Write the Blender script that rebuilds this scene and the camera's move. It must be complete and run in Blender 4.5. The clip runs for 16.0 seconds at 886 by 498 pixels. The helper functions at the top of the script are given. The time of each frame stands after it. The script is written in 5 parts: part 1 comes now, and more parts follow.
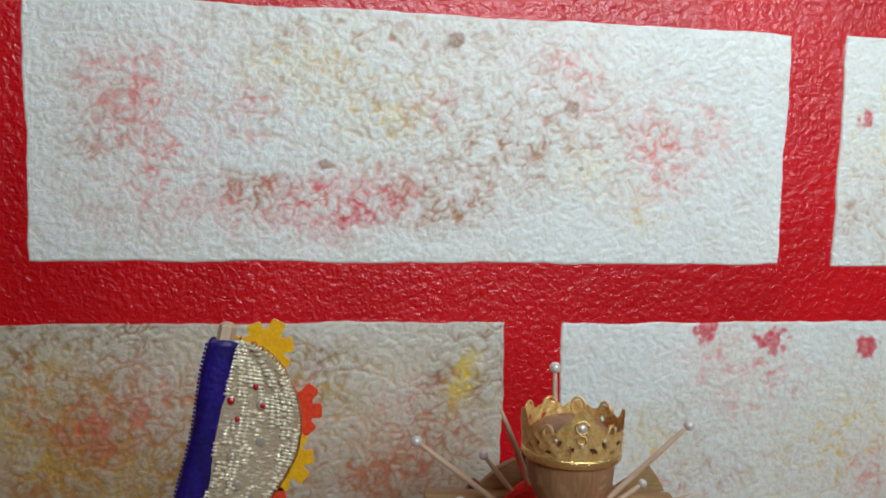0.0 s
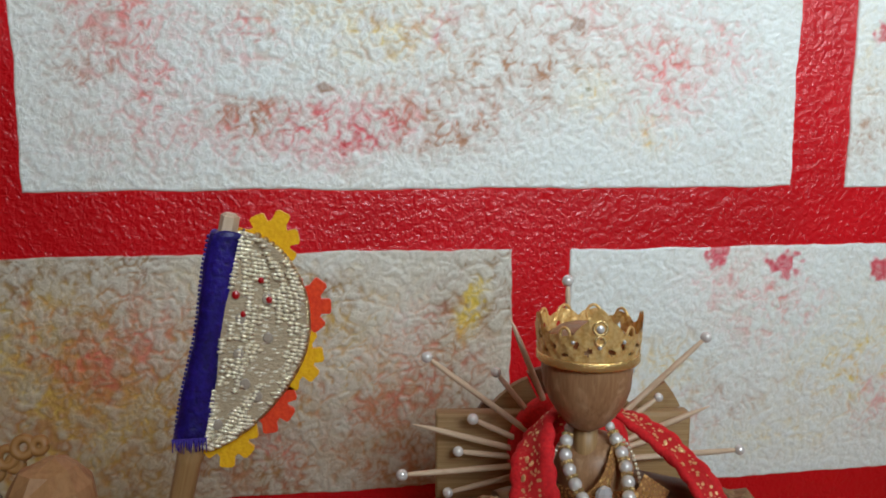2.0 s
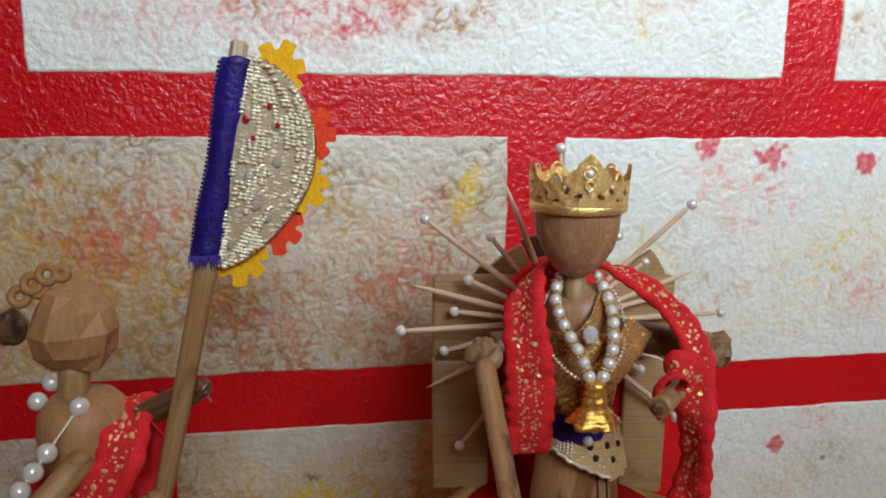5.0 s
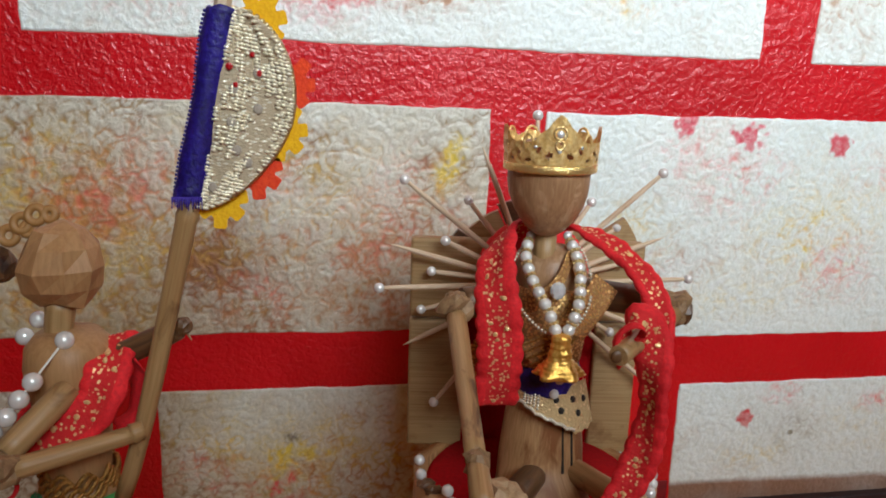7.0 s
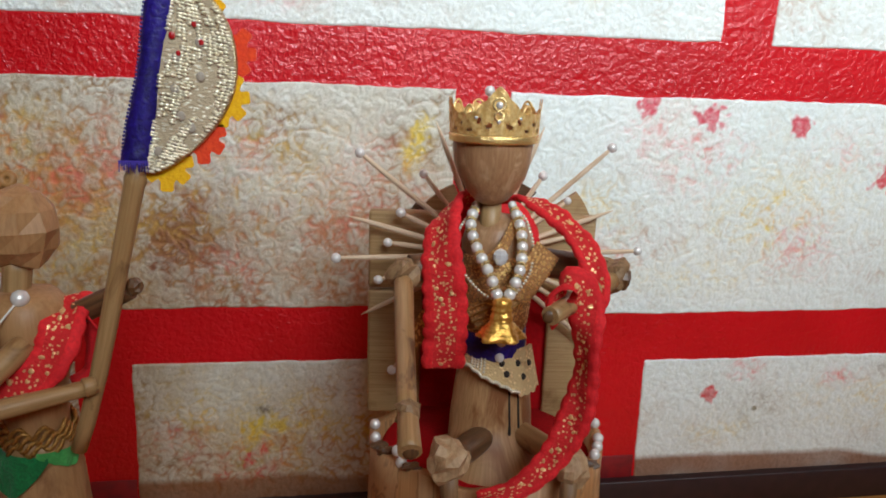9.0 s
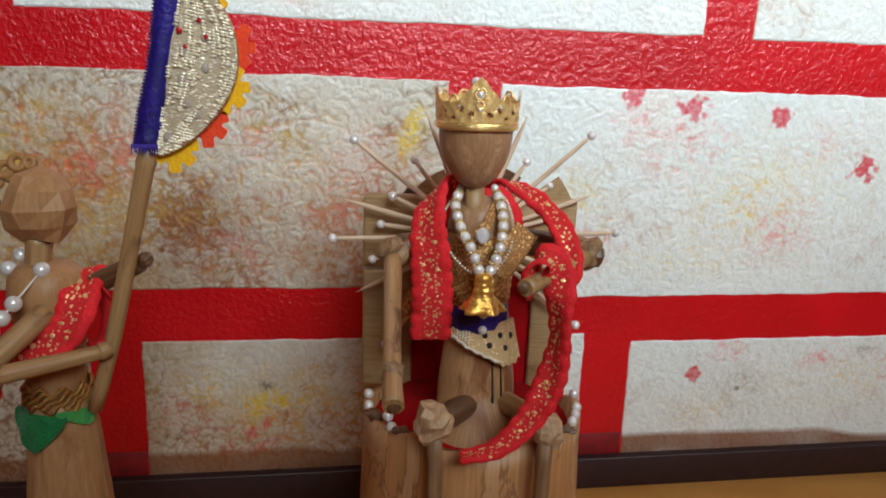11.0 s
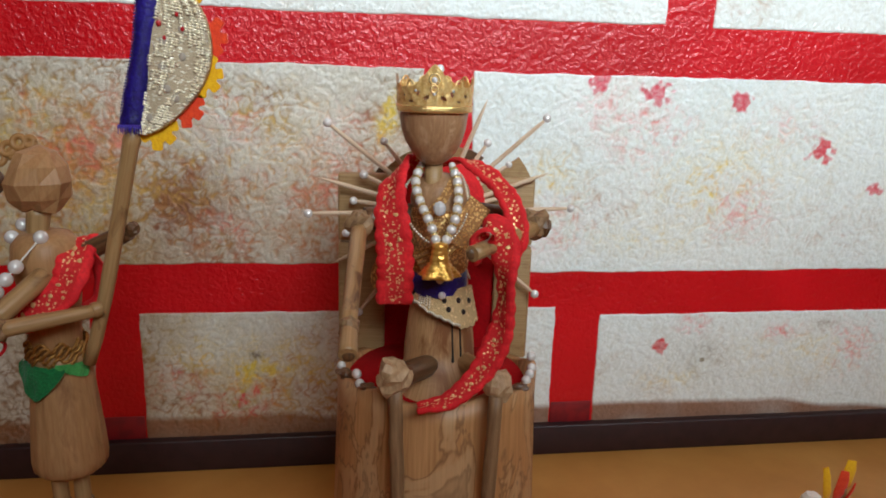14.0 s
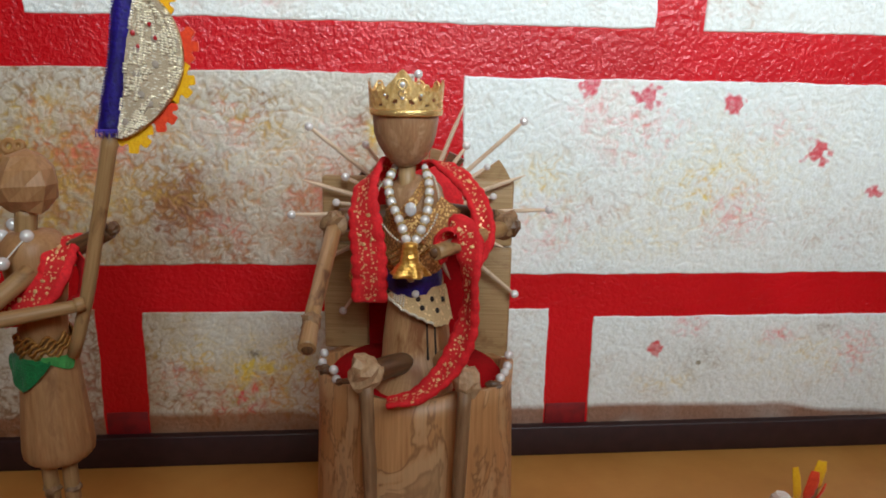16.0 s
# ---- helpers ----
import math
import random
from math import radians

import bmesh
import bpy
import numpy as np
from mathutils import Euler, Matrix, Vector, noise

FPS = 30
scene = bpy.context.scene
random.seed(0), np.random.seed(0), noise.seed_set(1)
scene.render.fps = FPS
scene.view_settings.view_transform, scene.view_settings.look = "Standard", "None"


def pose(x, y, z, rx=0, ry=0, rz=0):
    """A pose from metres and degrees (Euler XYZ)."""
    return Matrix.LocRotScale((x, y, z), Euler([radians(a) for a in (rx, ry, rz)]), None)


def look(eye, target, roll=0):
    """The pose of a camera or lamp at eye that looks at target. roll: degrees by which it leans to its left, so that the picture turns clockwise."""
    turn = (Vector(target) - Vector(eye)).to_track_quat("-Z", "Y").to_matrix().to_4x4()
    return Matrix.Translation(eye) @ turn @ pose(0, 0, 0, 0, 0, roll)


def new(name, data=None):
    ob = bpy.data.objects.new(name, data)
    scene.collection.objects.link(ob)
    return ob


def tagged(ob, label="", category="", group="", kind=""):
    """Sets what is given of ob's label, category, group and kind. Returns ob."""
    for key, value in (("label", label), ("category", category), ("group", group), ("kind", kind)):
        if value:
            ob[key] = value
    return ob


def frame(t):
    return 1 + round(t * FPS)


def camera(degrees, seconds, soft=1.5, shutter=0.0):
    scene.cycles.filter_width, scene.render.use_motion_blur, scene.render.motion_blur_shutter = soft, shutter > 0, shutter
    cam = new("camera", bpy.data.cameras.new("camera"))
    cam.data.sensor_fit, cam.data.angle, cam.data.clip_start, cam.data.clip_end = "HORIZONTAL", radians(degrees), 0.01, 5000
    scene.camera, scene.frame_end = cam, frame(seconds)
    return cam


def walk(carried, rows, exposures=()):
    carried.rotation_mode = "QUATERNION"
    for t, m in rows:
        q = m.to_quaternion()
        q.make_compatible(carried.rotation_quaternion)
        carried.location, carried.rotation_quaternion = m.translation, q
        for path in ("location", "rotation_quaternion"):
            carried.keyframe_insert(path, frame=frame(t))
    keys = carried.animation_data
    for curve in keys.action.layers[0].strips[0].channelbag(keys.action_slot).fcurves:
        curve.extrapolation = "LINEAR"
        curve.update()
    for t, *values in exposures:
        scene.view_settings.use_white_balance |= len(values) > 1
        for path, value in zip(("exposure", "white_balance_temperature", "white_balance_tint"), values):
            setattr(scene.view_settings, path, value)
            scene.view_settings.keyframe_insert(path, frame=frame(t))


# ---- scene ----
cam = camera(62.0, 16.0, soft=1.8)
METRES, EYE, TILT, LEAN, TURN = 0.175, 0.310, -5.17, -1.26, -8.71
ROWS = [
    (0.0, 0.0, 0.0, 0.0, -0.0, 0.0, 0.0),
    (0.5, -0.0138, 0.029, -0.0308, -0.2, -0.81, 0.39),
    (1.0, -0.0152, 0.0417, -0.0506, 0.18, -1.2, 1.08),
    (1.5, -0.0186, 0.0495, -0.0794, 0.36, -1.92, 1.14),
    (2.0, -0.0187, 0.0478, -0.1062, -0.12, -2.61, 1.23),
    (2.5, -0.0168, 0.0422, -0.1347, -0.38, -3.58, 1.48),
    (3.0, -0.0208, 0.0362, -0.1659, -0.49, -4.39, 1.59),
    (3.5, -0.0278, 0.0218, -0.1965, -0.48, -5.03, 1.66),
    (4.0, -0.0318, 0.0082, -0.2226, -0.54, -5.73, 1.52),
    (6.5, -0.0044, -0.0753, -0.2945, -0.45, -7.83, -0.32),
    (7.0, 0.0063, -0.0856, -0.3115, -0.75, -7.77, -0.61),
    (7.5, 0.0232, -0.0983, -0.3295, -0.8, -7.83, -0.72),
    (8.0, 0.0472, -0.1108, -0.3405, -0.65, -8.05, -0.9),
    (8.5, 0.0806, -0.1298, -0.3441, -0.62, -8.11, -0.72),
    (9.0, 0.1086, -0.1471, -0.3504, -0.6, -8.29, -0.71),
    (11.5, 0.1545, -0.2941, -0.3665, 0.06, -8.9, -0.82),
    (12.0, 0.1603, -0.325, -0.3705, -0.0, -9.1, -0.98),
    (12.5, 0.1723, -0.3551, -0.3765, -0.03, -9.37, -1.05),
    (13.0, 0.1952, -0.3777, -0.3779, 0.1, -9.54, -0.79),
    (13.5, 0.2237, -0.4, -0.3773, 0.34, -9.55, -0.61),
    (14.0, 0.2575, -0.4187, -0.3789, 0.64, -9.56, -0.58),
    (14.5, 0.2942, -0.428, -0.3756, 0.74, -9.48, -0.58),
    (15.0, 0.3342, -0.4468, -0.3713, 1.6, -9.09, -0.67),
    (15.5, 0.3683, -0.4552, -0.3747, 2.45, -8.97, -0.51),
    (16.0, 0.4045, -0.4604, -0.3854, 3.31, -9.1, -0.24),
]
walk(cam, [(t, pose(0, 0, EYE, TILT, LEAN, TURN) @ pose(METRES * x, METRES * y, METRES * z, 90 + pitch, roll, yaw)) for t, x, y, z, yaw, pitch, roll in ROWS],
     [(0.0, -0.12), (2.0, -0.08), (4.0, 0.17), (7.0, 0.42), (9.0, 0.44), (11.5, 0.44), (16.0, 0.42)])


# ---- light ----
world = bpy.data.worlds.new("room_air")
scene.world = world
world.use_nodes = True
world.node_tree.nodes["Background"].inputs["Color"].default_value = (0.75, 0.8, 0.9, 1)
world.node_tree.nodes["Background"].inputs["Strength"].default_value = 0.05


def area_lamp(name, eye, target, wide, high, watts, colour, spread=180):
    data = bpy.data.lights.new(name, "AREA")
    data.spread = radians(spread)
    data.shape, data.size, data.size_y, data.energy, data.color = "RECTANGLE", wide, high, watts, colour
    ob = new(name, data)
    ob.matrix_world = look(eye, target)
    return tagged(ob, "unseen soft area light", "lamp", kind="structure")


# Unseen window light; its narrow spread dims the lower left of the wall
area_lamp("window_light", (0.38, -0.52, 0.80), (0.26, 0.34, 0.50), 0.85, 0.48, 2.75, (0.78, 0.92, 1.0), 60)
# Added orange fill from overhead that warms and lifts the shade
area_lamp("warm_fill", (0.10, -0.55, 2.30), (0.10, -0.5, 0.0), 1.6, 1.0, 3.2, (1.0, 0.58, 0.28))


# ---- materials ----
def mat(name):
    m = bpy.data.materials.new(name)
    m.use_nodes = True
    return m, m.node_tree.nodes, m.node_tree.links, m.node_tree.nodes["Principled BSDF"]


def node(nodes, kind, **values):
    n = nodes.new(kind)
    for key, value in values.items():
        n.inputs[key.replace("_", " ")].default_value = value
    return n


def ramp(nodes, stops):
    r = nodes.new("ShaderNodeValToRGB")
    while len(r.color_ramp.elements) < len(stops):
        r.color_ramp.elements.new(0.5)
    for e, (at, c) in zip(r.color_ramp.elements, stops):
        e.position, e.color = at, (*c, 1)
    return r


def coords(nodes, links, attribute="", scale=(1, 1, 1)):
    """Object coordinates, or a stored grain direction, scaled."""
    if attribute:
        src = nodes.new("ShaderNodeAttribute")
        src.attribute_name = attribute
        out = src.outputs["Vector"]
    else:
        out = nodes.new("ShaderNodeTexCoord").outputs["Object"]
    mp = nodes.new("ShaderNodeMapping")
    mp.inputs["Scale"].default_value = scale
    links.new(out, mp.inputs["Vector"])
    return mp.outputs["Vector"]


def bump(nodes, links, bsdf, height, strength, distance):
    b = node(nodes, "ShaderNodeBump", Strength=strength, Distance=distance)
    links.new(height, b.inputs["Height"])
    links.new(b.outputs["Normal"], bsdf.inputs["Normal"])
    return b


def wood(name, light, dark, stain, rough=0.5, fine=1400, along=60, spots=45, stain_at=(0.56, 0.72), ringed=None):
    """Cut bamboo or wood: streaks along the stored grain, broad stains and fine relief."""
    m, n, l, b = mat(name)
    v = coords(n, l, "grain", (fine, fine, along))
    streak = node(n, "ShaderNodeTexNoise", Scale=1.0, Detail=5, Roughness=0.6)
    l.new(v, streak.inputs["Vector"])
    col = ramp(n, [(0.32, dark), (0.66, light)])
    l.new(streak.outputs["Fac"], col.inputs["Fac"])
    v2 = coords(n, l, "grain", (spots * 2.2, spots * 2.2, spots))
    blot = node(n, "ShaderNodeTexNoise", Scale=1.0, Detail=4, Roughness=0.62, Distortion=0.6)
    l.new(v2, blot.inputs["Vector"])
    mask = ramp(n, [(stain_at[0], (0, 0, 0)), (stain_at[1], (1, 1, 1))])
    if ringed:
        mask = ramp(n, [(0.505, (0, 0, 0)), (0.527, (0.62, 0.62, 0.62)), (0.55, (0.0, 0.0, 0.0)), (0.62, (0.0, 0.0, 0.0)), (0.64, (0.5, 0.5, 0.5)), (0.68, (0.2, 0.2, 0.2))])
    l.new(blot.outputs["Fac"], mask.inputs["Fac"])
    mix = n.new("ShaderNodeMixRGB")
    mix.inputs["Color2"].default_value = (*stain, 1)
    l.new(mask.outputs["Color"], mix.inputs["Fac"])
    if ringed:
        pale = ramp(n, [(0.525, (0, 0, 0)), (0.58, (0.5, 0.5, 0.5))])
        l.new(blot.outputs["Fac"], pale.inputs["Fac"])
        bleach = n.new("ShaderNodeMixRGB")
        bleach.inputs["Color2"].default_value = (*ringed, 1)
        l.new(pale.outputs["Color"], bleach.inputs["Fac"]), l.new(col.outputs["Color"], bleach.inputs["Color1"])
        l.new(bleach.outputs["Color"], mix.inputs["Color1"])
    else:
        l.new(col.outputs["Color"], mix.inputs["Color1"])
    l.new(mix.outputs["Color"], b.inputs["Base Color"])
    b.inputs["Roughness"].default_value = rough
    bump(n, l, b, streak.outputs["Fac"], 0.35, 0.0004)
    return m


def cloth(name, colour, dark, rough=0.85, scale=900, sheen=0.3, weave=0.5):
    m, n, l, b = mat(name)
    v = coords(n, l)
    small = node(n, "ShaderNodeTexNoise", Scale=scale, Detail=3)
    large = node(n, "ShaderNodeTexNoise", Scale=scale / 9, Detail=3)
    l.new(v, small.inputs["Vector"]), l.new(v, large.inputs["Vector"])
    add = n.new("ShaderNodeMath")
    add.operation = "MULTIPLY"
    l.new(small.outputs["Fac"], add.inputs[0]), l.new(large.outputs["Fac"], add.inputs[1])
    col = ramp(n, [(0.12, dark), (0.38, colour)])
    l.new(add.outputs["Value"], col.inputs["Fac"])
    l.new(col.outputs["Color"], b.inputs["Base Color"])
    b.inputs["Roughness"].default_value = rough
    b.inputs["Sheen Weight"].default_value = sheen
    bump(n, l, b, small.outputs["Fac"], weave, 0.0006)
    return m


def metal(name, colour, dark, rough=0.28, scale=700, relief=0.4, metallic=1.0):
    m, n, l, b = mat(name)
    v = coords(n, l)
    tex = node(n, "ShaderNodeTexNoise", Scale=scale, Detail=4)
    l.new(v, tex.inputs["Vector"])
    col = ramp(n, [(0.35, dark), (0.6, colour)])
    l.new(tex.outputs["Fac"], col.inputs["Fac"])
    l.new(col.outputs["Color"], b.inputs["Base Color"])
    b.inputs["Metallic"].default_value, b.inputs["Roughness"].default_value = metallic, rough
    bump(n, l, b, tex.outputs["Fac"], relief, 0.0006)
    return m


def brocade(name, ground, thread, scale, cover, attribute="grain", metallic=0.8, rough=0.35):
    """Cloth with flecks of metal thread."""
    m, n, l, b = mat(name)
    v = coords(n, l, attribute, (1, 1, 1))
    flake = node(n, "ShaderNodeTexVoronoi", Scale=scale)
    l.new(v, flake.inputs["Vector"])
    fine = node(n, "ShaderNodeTexNoise", Scale=scale * 1.4, Detail=3)
    l.new(v, fine.inputs["Vector"])
    mask = ramp(n, [(cover, (1, 1, 1)), (cover + 0.08, (0, 0, 0))])
    l.new(flake.outputs["Distance"], mask.inputs["Fac"])
    mix = n.new("ShaderNodeMixRGB")
    mix.inputs["Color1"].default_value, mix.inputs["Color2"].default_value = (*ground, 1), (*thread, 1)
    l.new(mask.outputs["Color"], mix.inputs["Fac"])
    l.new(mix.outputs["Color"], b.inputs["Base Color"])
    gain = n.new("ShaderNodeMath")
    gain.operation = "MULTIPLY"
    gain.inputs[1].default_value = metallic
    l.new(mask.outputs["Color"], gain.inputs[0]), l.new(gain.outputs["Value"], b.inputs["Metallic"])
    r = ramp(n, [(0.0, (0.85,) * 3), (1.0, (rough,) * 3)])
    l.new(mask.outputs["Color"], r.inputs["Fac"]), l.new(r.outputs["Color"], b.inputs["Roughness"])
    bump(n, l, b, fine.outputs["Fac"], 0.7, 0.0007)
    return m


def plain(name, colour, rough=0.5, metallic=0.0, coat=0.0):
    m, n, l, b = mat(name)
    b.inputs["Base Color"].default_value = (*colour, 1)
    b.inputs["Roughness"].default_value, b.inputs["Metallic"].default_value = rough, metallic
    b.inputs["Coat Weight"].default_value = coat
    return m


def plaster_paint():
    """Glossy plaster: stored stains, tints and crease shade, fine crinkles, varnish gloss."""
    m, n, l, b = mat("stained_plaster")
    a = n.new("ShaderNodeAttribute")
    a.attribute_name = "stain"
    v = coords(n, l)
    t = node(n, "ShaderNodeTexNoise", Scale=420, Detail=5, Roughness=0.6, Distortion=0.8)
    l.new(v, t.inputs["Vector"])
    shade = ramp(n, [(0.3, (0.86, 0.84, 0.78)), (0.6, (1, 1, 1))])
    l.new(t.outputs["Fac"], shade.inputs["Fac"])
    mul = n.new("ShaderNodeMixRGB")
    mul.blend_type = "MULTIPLY"
    mul.inputs["Fac"].default_value = 1
    l.new(a.outputs["Color"], mul.inputs["Color1"]), l.new(shade.outputs["Color"], mul.inputs["Color2"])
    l.new(mul.outputs["Color"], b.inputs["Base Color"])
    b.inputs["Roughness"].default_value = 0.36
    b.inputs["Specular IOR Level"].default_value = 0.5
    bump(n, l, b, t.outputs["Fac"], 0.5, 0.0013)
    return m


def gloss_red():
    m, n, l, b = mat("red_gloss_paint")
    v = coords(n, l)
    t = node(n, "ShaderNodeTexNoise", Scale=360, Detail=4, Roughness=0.5, Distortion=0.4)
    w = node(n, "ShaderNodeTexNoise", Scale=14, Detail=4)
    l.new(v, t.inputs["Vector"]), l.new(v, w.inputs["Vector"])
    col = ramp(n, [(0.3, (0.48, 0.002, 0.005)), (0.7, (0.64, 0.004, 0.010))])
    l.new(w.outputs["Fac"], col.inputs["Fac"])
    l.new(col.outputs["Color"], b.inputs["Base Color"])
    b.inputs["Roughness"].default_value = 0.42
    b.inputs["Specular IOR Level"].default_value = 0.15
    b.inputs["Coat Weight"].default_value, b.inputs["Coat Roughness"].default_value = 0.8, 0.22
    nb = bump(n, l, b, t.outputs["Fac"], 0.48, 0.0021)
    l.new(nb.outputs["Normal"], b.inputs["Coat Normal"])
    return m


def floor_paint():
    m, n, l, b = mat("ochre_floor")
    v = coords(n, l)
    t = node(n, "ShaderNodeTexNoise", Scale=16, Detail=6, Roughness=0.6)
    f = node(n, "ShaderNodeTexNoise", Scale=500, Detail=3)
    l.new(v, t.inputs["Vector"]), l.new(v, f.inputs["Vector"])
    col = ramp(n, [(0.3, (0.54, 0.235, 0.050)), (0.7, (0.68, 0.33, 0.085))])
    l.new(t.outputs["Fac"], col.inputs["Fac"])
    l.new(col.outputs["Color"], b.inputs["Base Color"])
    b.inputs["Roughness"].default_value = 0.42
    bump(n, l, b, f.outputs["Fac"], 0.15, 0.0005)
    return m


PLASTER, RED_GLOSS, OCHRE = plaster_paint(), gloss_red(), floor_paint()
# Warm tone chosen so the unseen walls bounce warm light
ROOM = plain("warm_bounce_paint", (0.58, 0.45, 0.33), 0.9)
SKIRTING = metal("dark_maroon_paint", (0.030, 0.010, 0.011), (0.019, 0.006, 0.007), 0.45, 120, 0.2, 0.0)
BAMBOO = wood("cut_bamboo", (0.52, 0.28, 0.125), (0.36, 0.17, 0.065), (0.24, 0.085, 0.026), 0.5, 1400, 60, 38, (0.5, 0.62))
SHIN = wood("brown_bamboo_shin", (0.30, 0.165, 0.078), (0.18, 0.088, 0.038), (0.40, 0.25, 0.13), 0.55, 700, 60, 60)
HEADWOOD = wood("carved_head_wood", (0.44, 0.235, 0.115), (0.31, 0.15, 0.068), (0.56, 0.35, 0.20), 0.42, 900, 90, 110)
PALEWOOD = wood("pale_carved_wood", (0.46, 0.245, 0.105), (0.345, 0.165, 0.063), (0.25, 0.11, 0.04), 0.5, 700, 70, 50)
STICK = wood("bamboo_stick", (0.45, 0.265, 0.115), (0.31, 0.165, 0.062), (0.12, 0.048, 0.017), 0.42, 800, 40, 60, (0.58, 0.72))
DARKSTICK = wood("dark_bamboo_stick", (0.16, 0.075, 0.03), (0.075, 0.032, 0.014), (0.03, 0.013, 0.008), 0.4, 700, 60, 60)
KNOT = wood("shaved_bamboo_node", (0.36, 0.215, 0.105), (0.19, 0.098, 0.042), (0.09, 0.04, 0.016), 0.6, 500, 300, 130)
PALEKNOT = wood("pale_shaved_knot", (0.55, 0.36, 0.20), (0.36, 0.20, 0.095), (0.24, 0.11, 0.045), 0.6, 600, 300, 150)
SLAT = wood("bamboo_slat", (0.44, 0.28, 0.13), (0.30, 0.17, 0.068), (0.22, 0.11, 0.04), 0.5, 1700, 30, 40)
BARK = wood("blotched_bamboo", (0.58, 0.295, 0.12), (0.42, 0.188, 0.068), (0.15, 0.062, 0.025), 0.45, 900, 16, 19, (0.55, 0.6), (0.61, 0.39, 0.205))
PICK = wood("toothpick_wood", (0.70, 0.52, 0.36), (0.60, 0.42, 0.27), (0.50, 0.32, 0.19), 0.6, 900, 60, 60)
RED_FELT = cloth("red_velvet", (0.86, 0.016, 0.022), (0.60, 0.005, 0.010), 0.8, 900, 0.0)
RED_SATIN = cloth("red_cloth", (0.42, 0.003, 0.006), (0.28, 0.002, 0.004), 0.95, 700, 0.0, 0.2)
RED_SATIN.node_tree.nodes["Principled BSDF"].inputs["Specular IOR Level"].default_value = 0.15
SHAWL_MID = brocade("red_gold_ribbon", (0.66, 0.014, 0.016), (0.90, 0.50, 0.24), 700, 0.28, "grain", 0.5)
BLUE = cloth("blue_satin", (0.022, 0.010, 0.22), (0.005, 0.002, 0.06), 0.45, 800, 0.0, 0.5)
GREEN = cloth("green_plush", (0.004, 0.22, 0.05), (0.002, 0.10, 0.02), 0.9, 1100, 0.12, 0.9)
LEAFGREEN = cloth("pale_green_cloth", (0.07, 0.36, 0.08), (0.035, 0.22, 0.04), 0.9, 900, 0.1, 0.6)
GOLD = metal("gold_foil", (0.98, 0.68, 0.28), (0.82, 0.48, 0.14), 0.32, 900, 0.5, 0.42)
GOLD_BRIGHT = metal("bright_gold_bead", (0.98, 0.76, 0.38), (0.88, 0.58, 0.20), 0.26, 1500, 0.6, 0.7)
GOLD_BAND = metal("polished_gold_band", (0.98, 0.72, 0.30), (0.90, 0.58, 0.18), 0.2, 1800, 0.5, 0.75)
GOLD_THREAD = metal("gold_braid", (0.50, 0.25, 0.06), (0.26, 0.105, 0.02), 0.45, 1500, 0.8, 0.7)
GOLD_WEAVE = brocade("gold_brown_weave", (0.38, 0.165, 0.05), (0.86, 0.54, 0.20), 900, 0.42)
LACE = brocade("gold_lace_cloth", (0.60, 0.40, 0.19), (0.86, 0.62, 0.32), 700, 0.3)
TINSEL = brocade("silver_gold_sequin_cloth", (0.48, 0.37, 0.24), (0.95, 0.86, 0.66), 800, 0.26, "grain", 0.35, 0.25)
FELT_YELLOW = cloth("yellow_felt", (0.95, 0.52, 0.004), (0.84, 0.38, 0.002), 0.9, 1200, 0.2, 0.4)
FELT_RED = cloth("orange_red_felt", (0.90, 0.075, 0.012), (0.74, 0.035, 0.008), 0.9, 1200, 0.2, 0.4)
PEARL = plain("pearl", (0.80, 0.77, 0.73), 0.2, 0.25, 0.8)
THREAD = plain("white_thread", (0.75, 0.70, 0.62), 0.7)
# Near-black colour that stands in for shade inside grooves and holes
DARK = plain("hollow_shade", (0.02, 0.012, 0.008), 0.8)
SEQUIN_GOLD = metal("gold_flake", (0.95, 0.62, 0.30), (0.82, 0.44, 0.16), 0.3, 1500, 0.3, 0.4)
CLEAR = plain("clear_sequin", (0.40, 0.33, 0.26), 0.3, 0.0, 0.3)
BELL_GOLD = metal("orange_gold_foil", (0.95, 0.56, 0.13), (0.72, 0.34, 0.05), 0.3, 900, 0.5, 0.7)
TAN = plain("tan_wood_ring", (0.36, 0.17, 0.05), 0.5)
SILVER_BEAD = plain("silver_bead", (0.86, 0.76, 0.58), 0.2, 0.4, 1.0)
SILVER = plain("silver_stone", (0.80, 0.80, 0.80), 0.12, 0.35, 1.0)
RED_STONE = plain("red_stone", (0.45, 0.006, 0.010), 0.3, 0.0, 0.5)


# ---- mesh tools ----
def spline(points, count):
    """Evenly spread points on a Catmull-Rom curve through the given ones."""
    p = np.array(points, float)
    p = np.vstack([2 * p[0] - p[1], p, 2 * p[-1] - p[-2]])
    fine = []
    for i in range(1, len(p) - 2):
        for u in np.linspace(0, 1, 24, endpoint=False):
            a, b, c, d = p[i - 1:i + 3]
            fine.append(0.5 * (2 * b + (c - a) * u + (2 * a - 5 * b + 4 * c - d) * u**2 + (3 * b - a - 3 * c + d) * u**3))
    fine.append(p[-2])
    fine = np.array(fine)
    run = np.r_[0, np.cumsum(np.linalg.norm(np.diff(fine[:, :3], axis=0), axis=1))]
    at = np.linspace(0, run[-1], count)
    return np.stack([np.interp(at, run, fine[:, k]) for k in range(fine.shape[1])], 1)


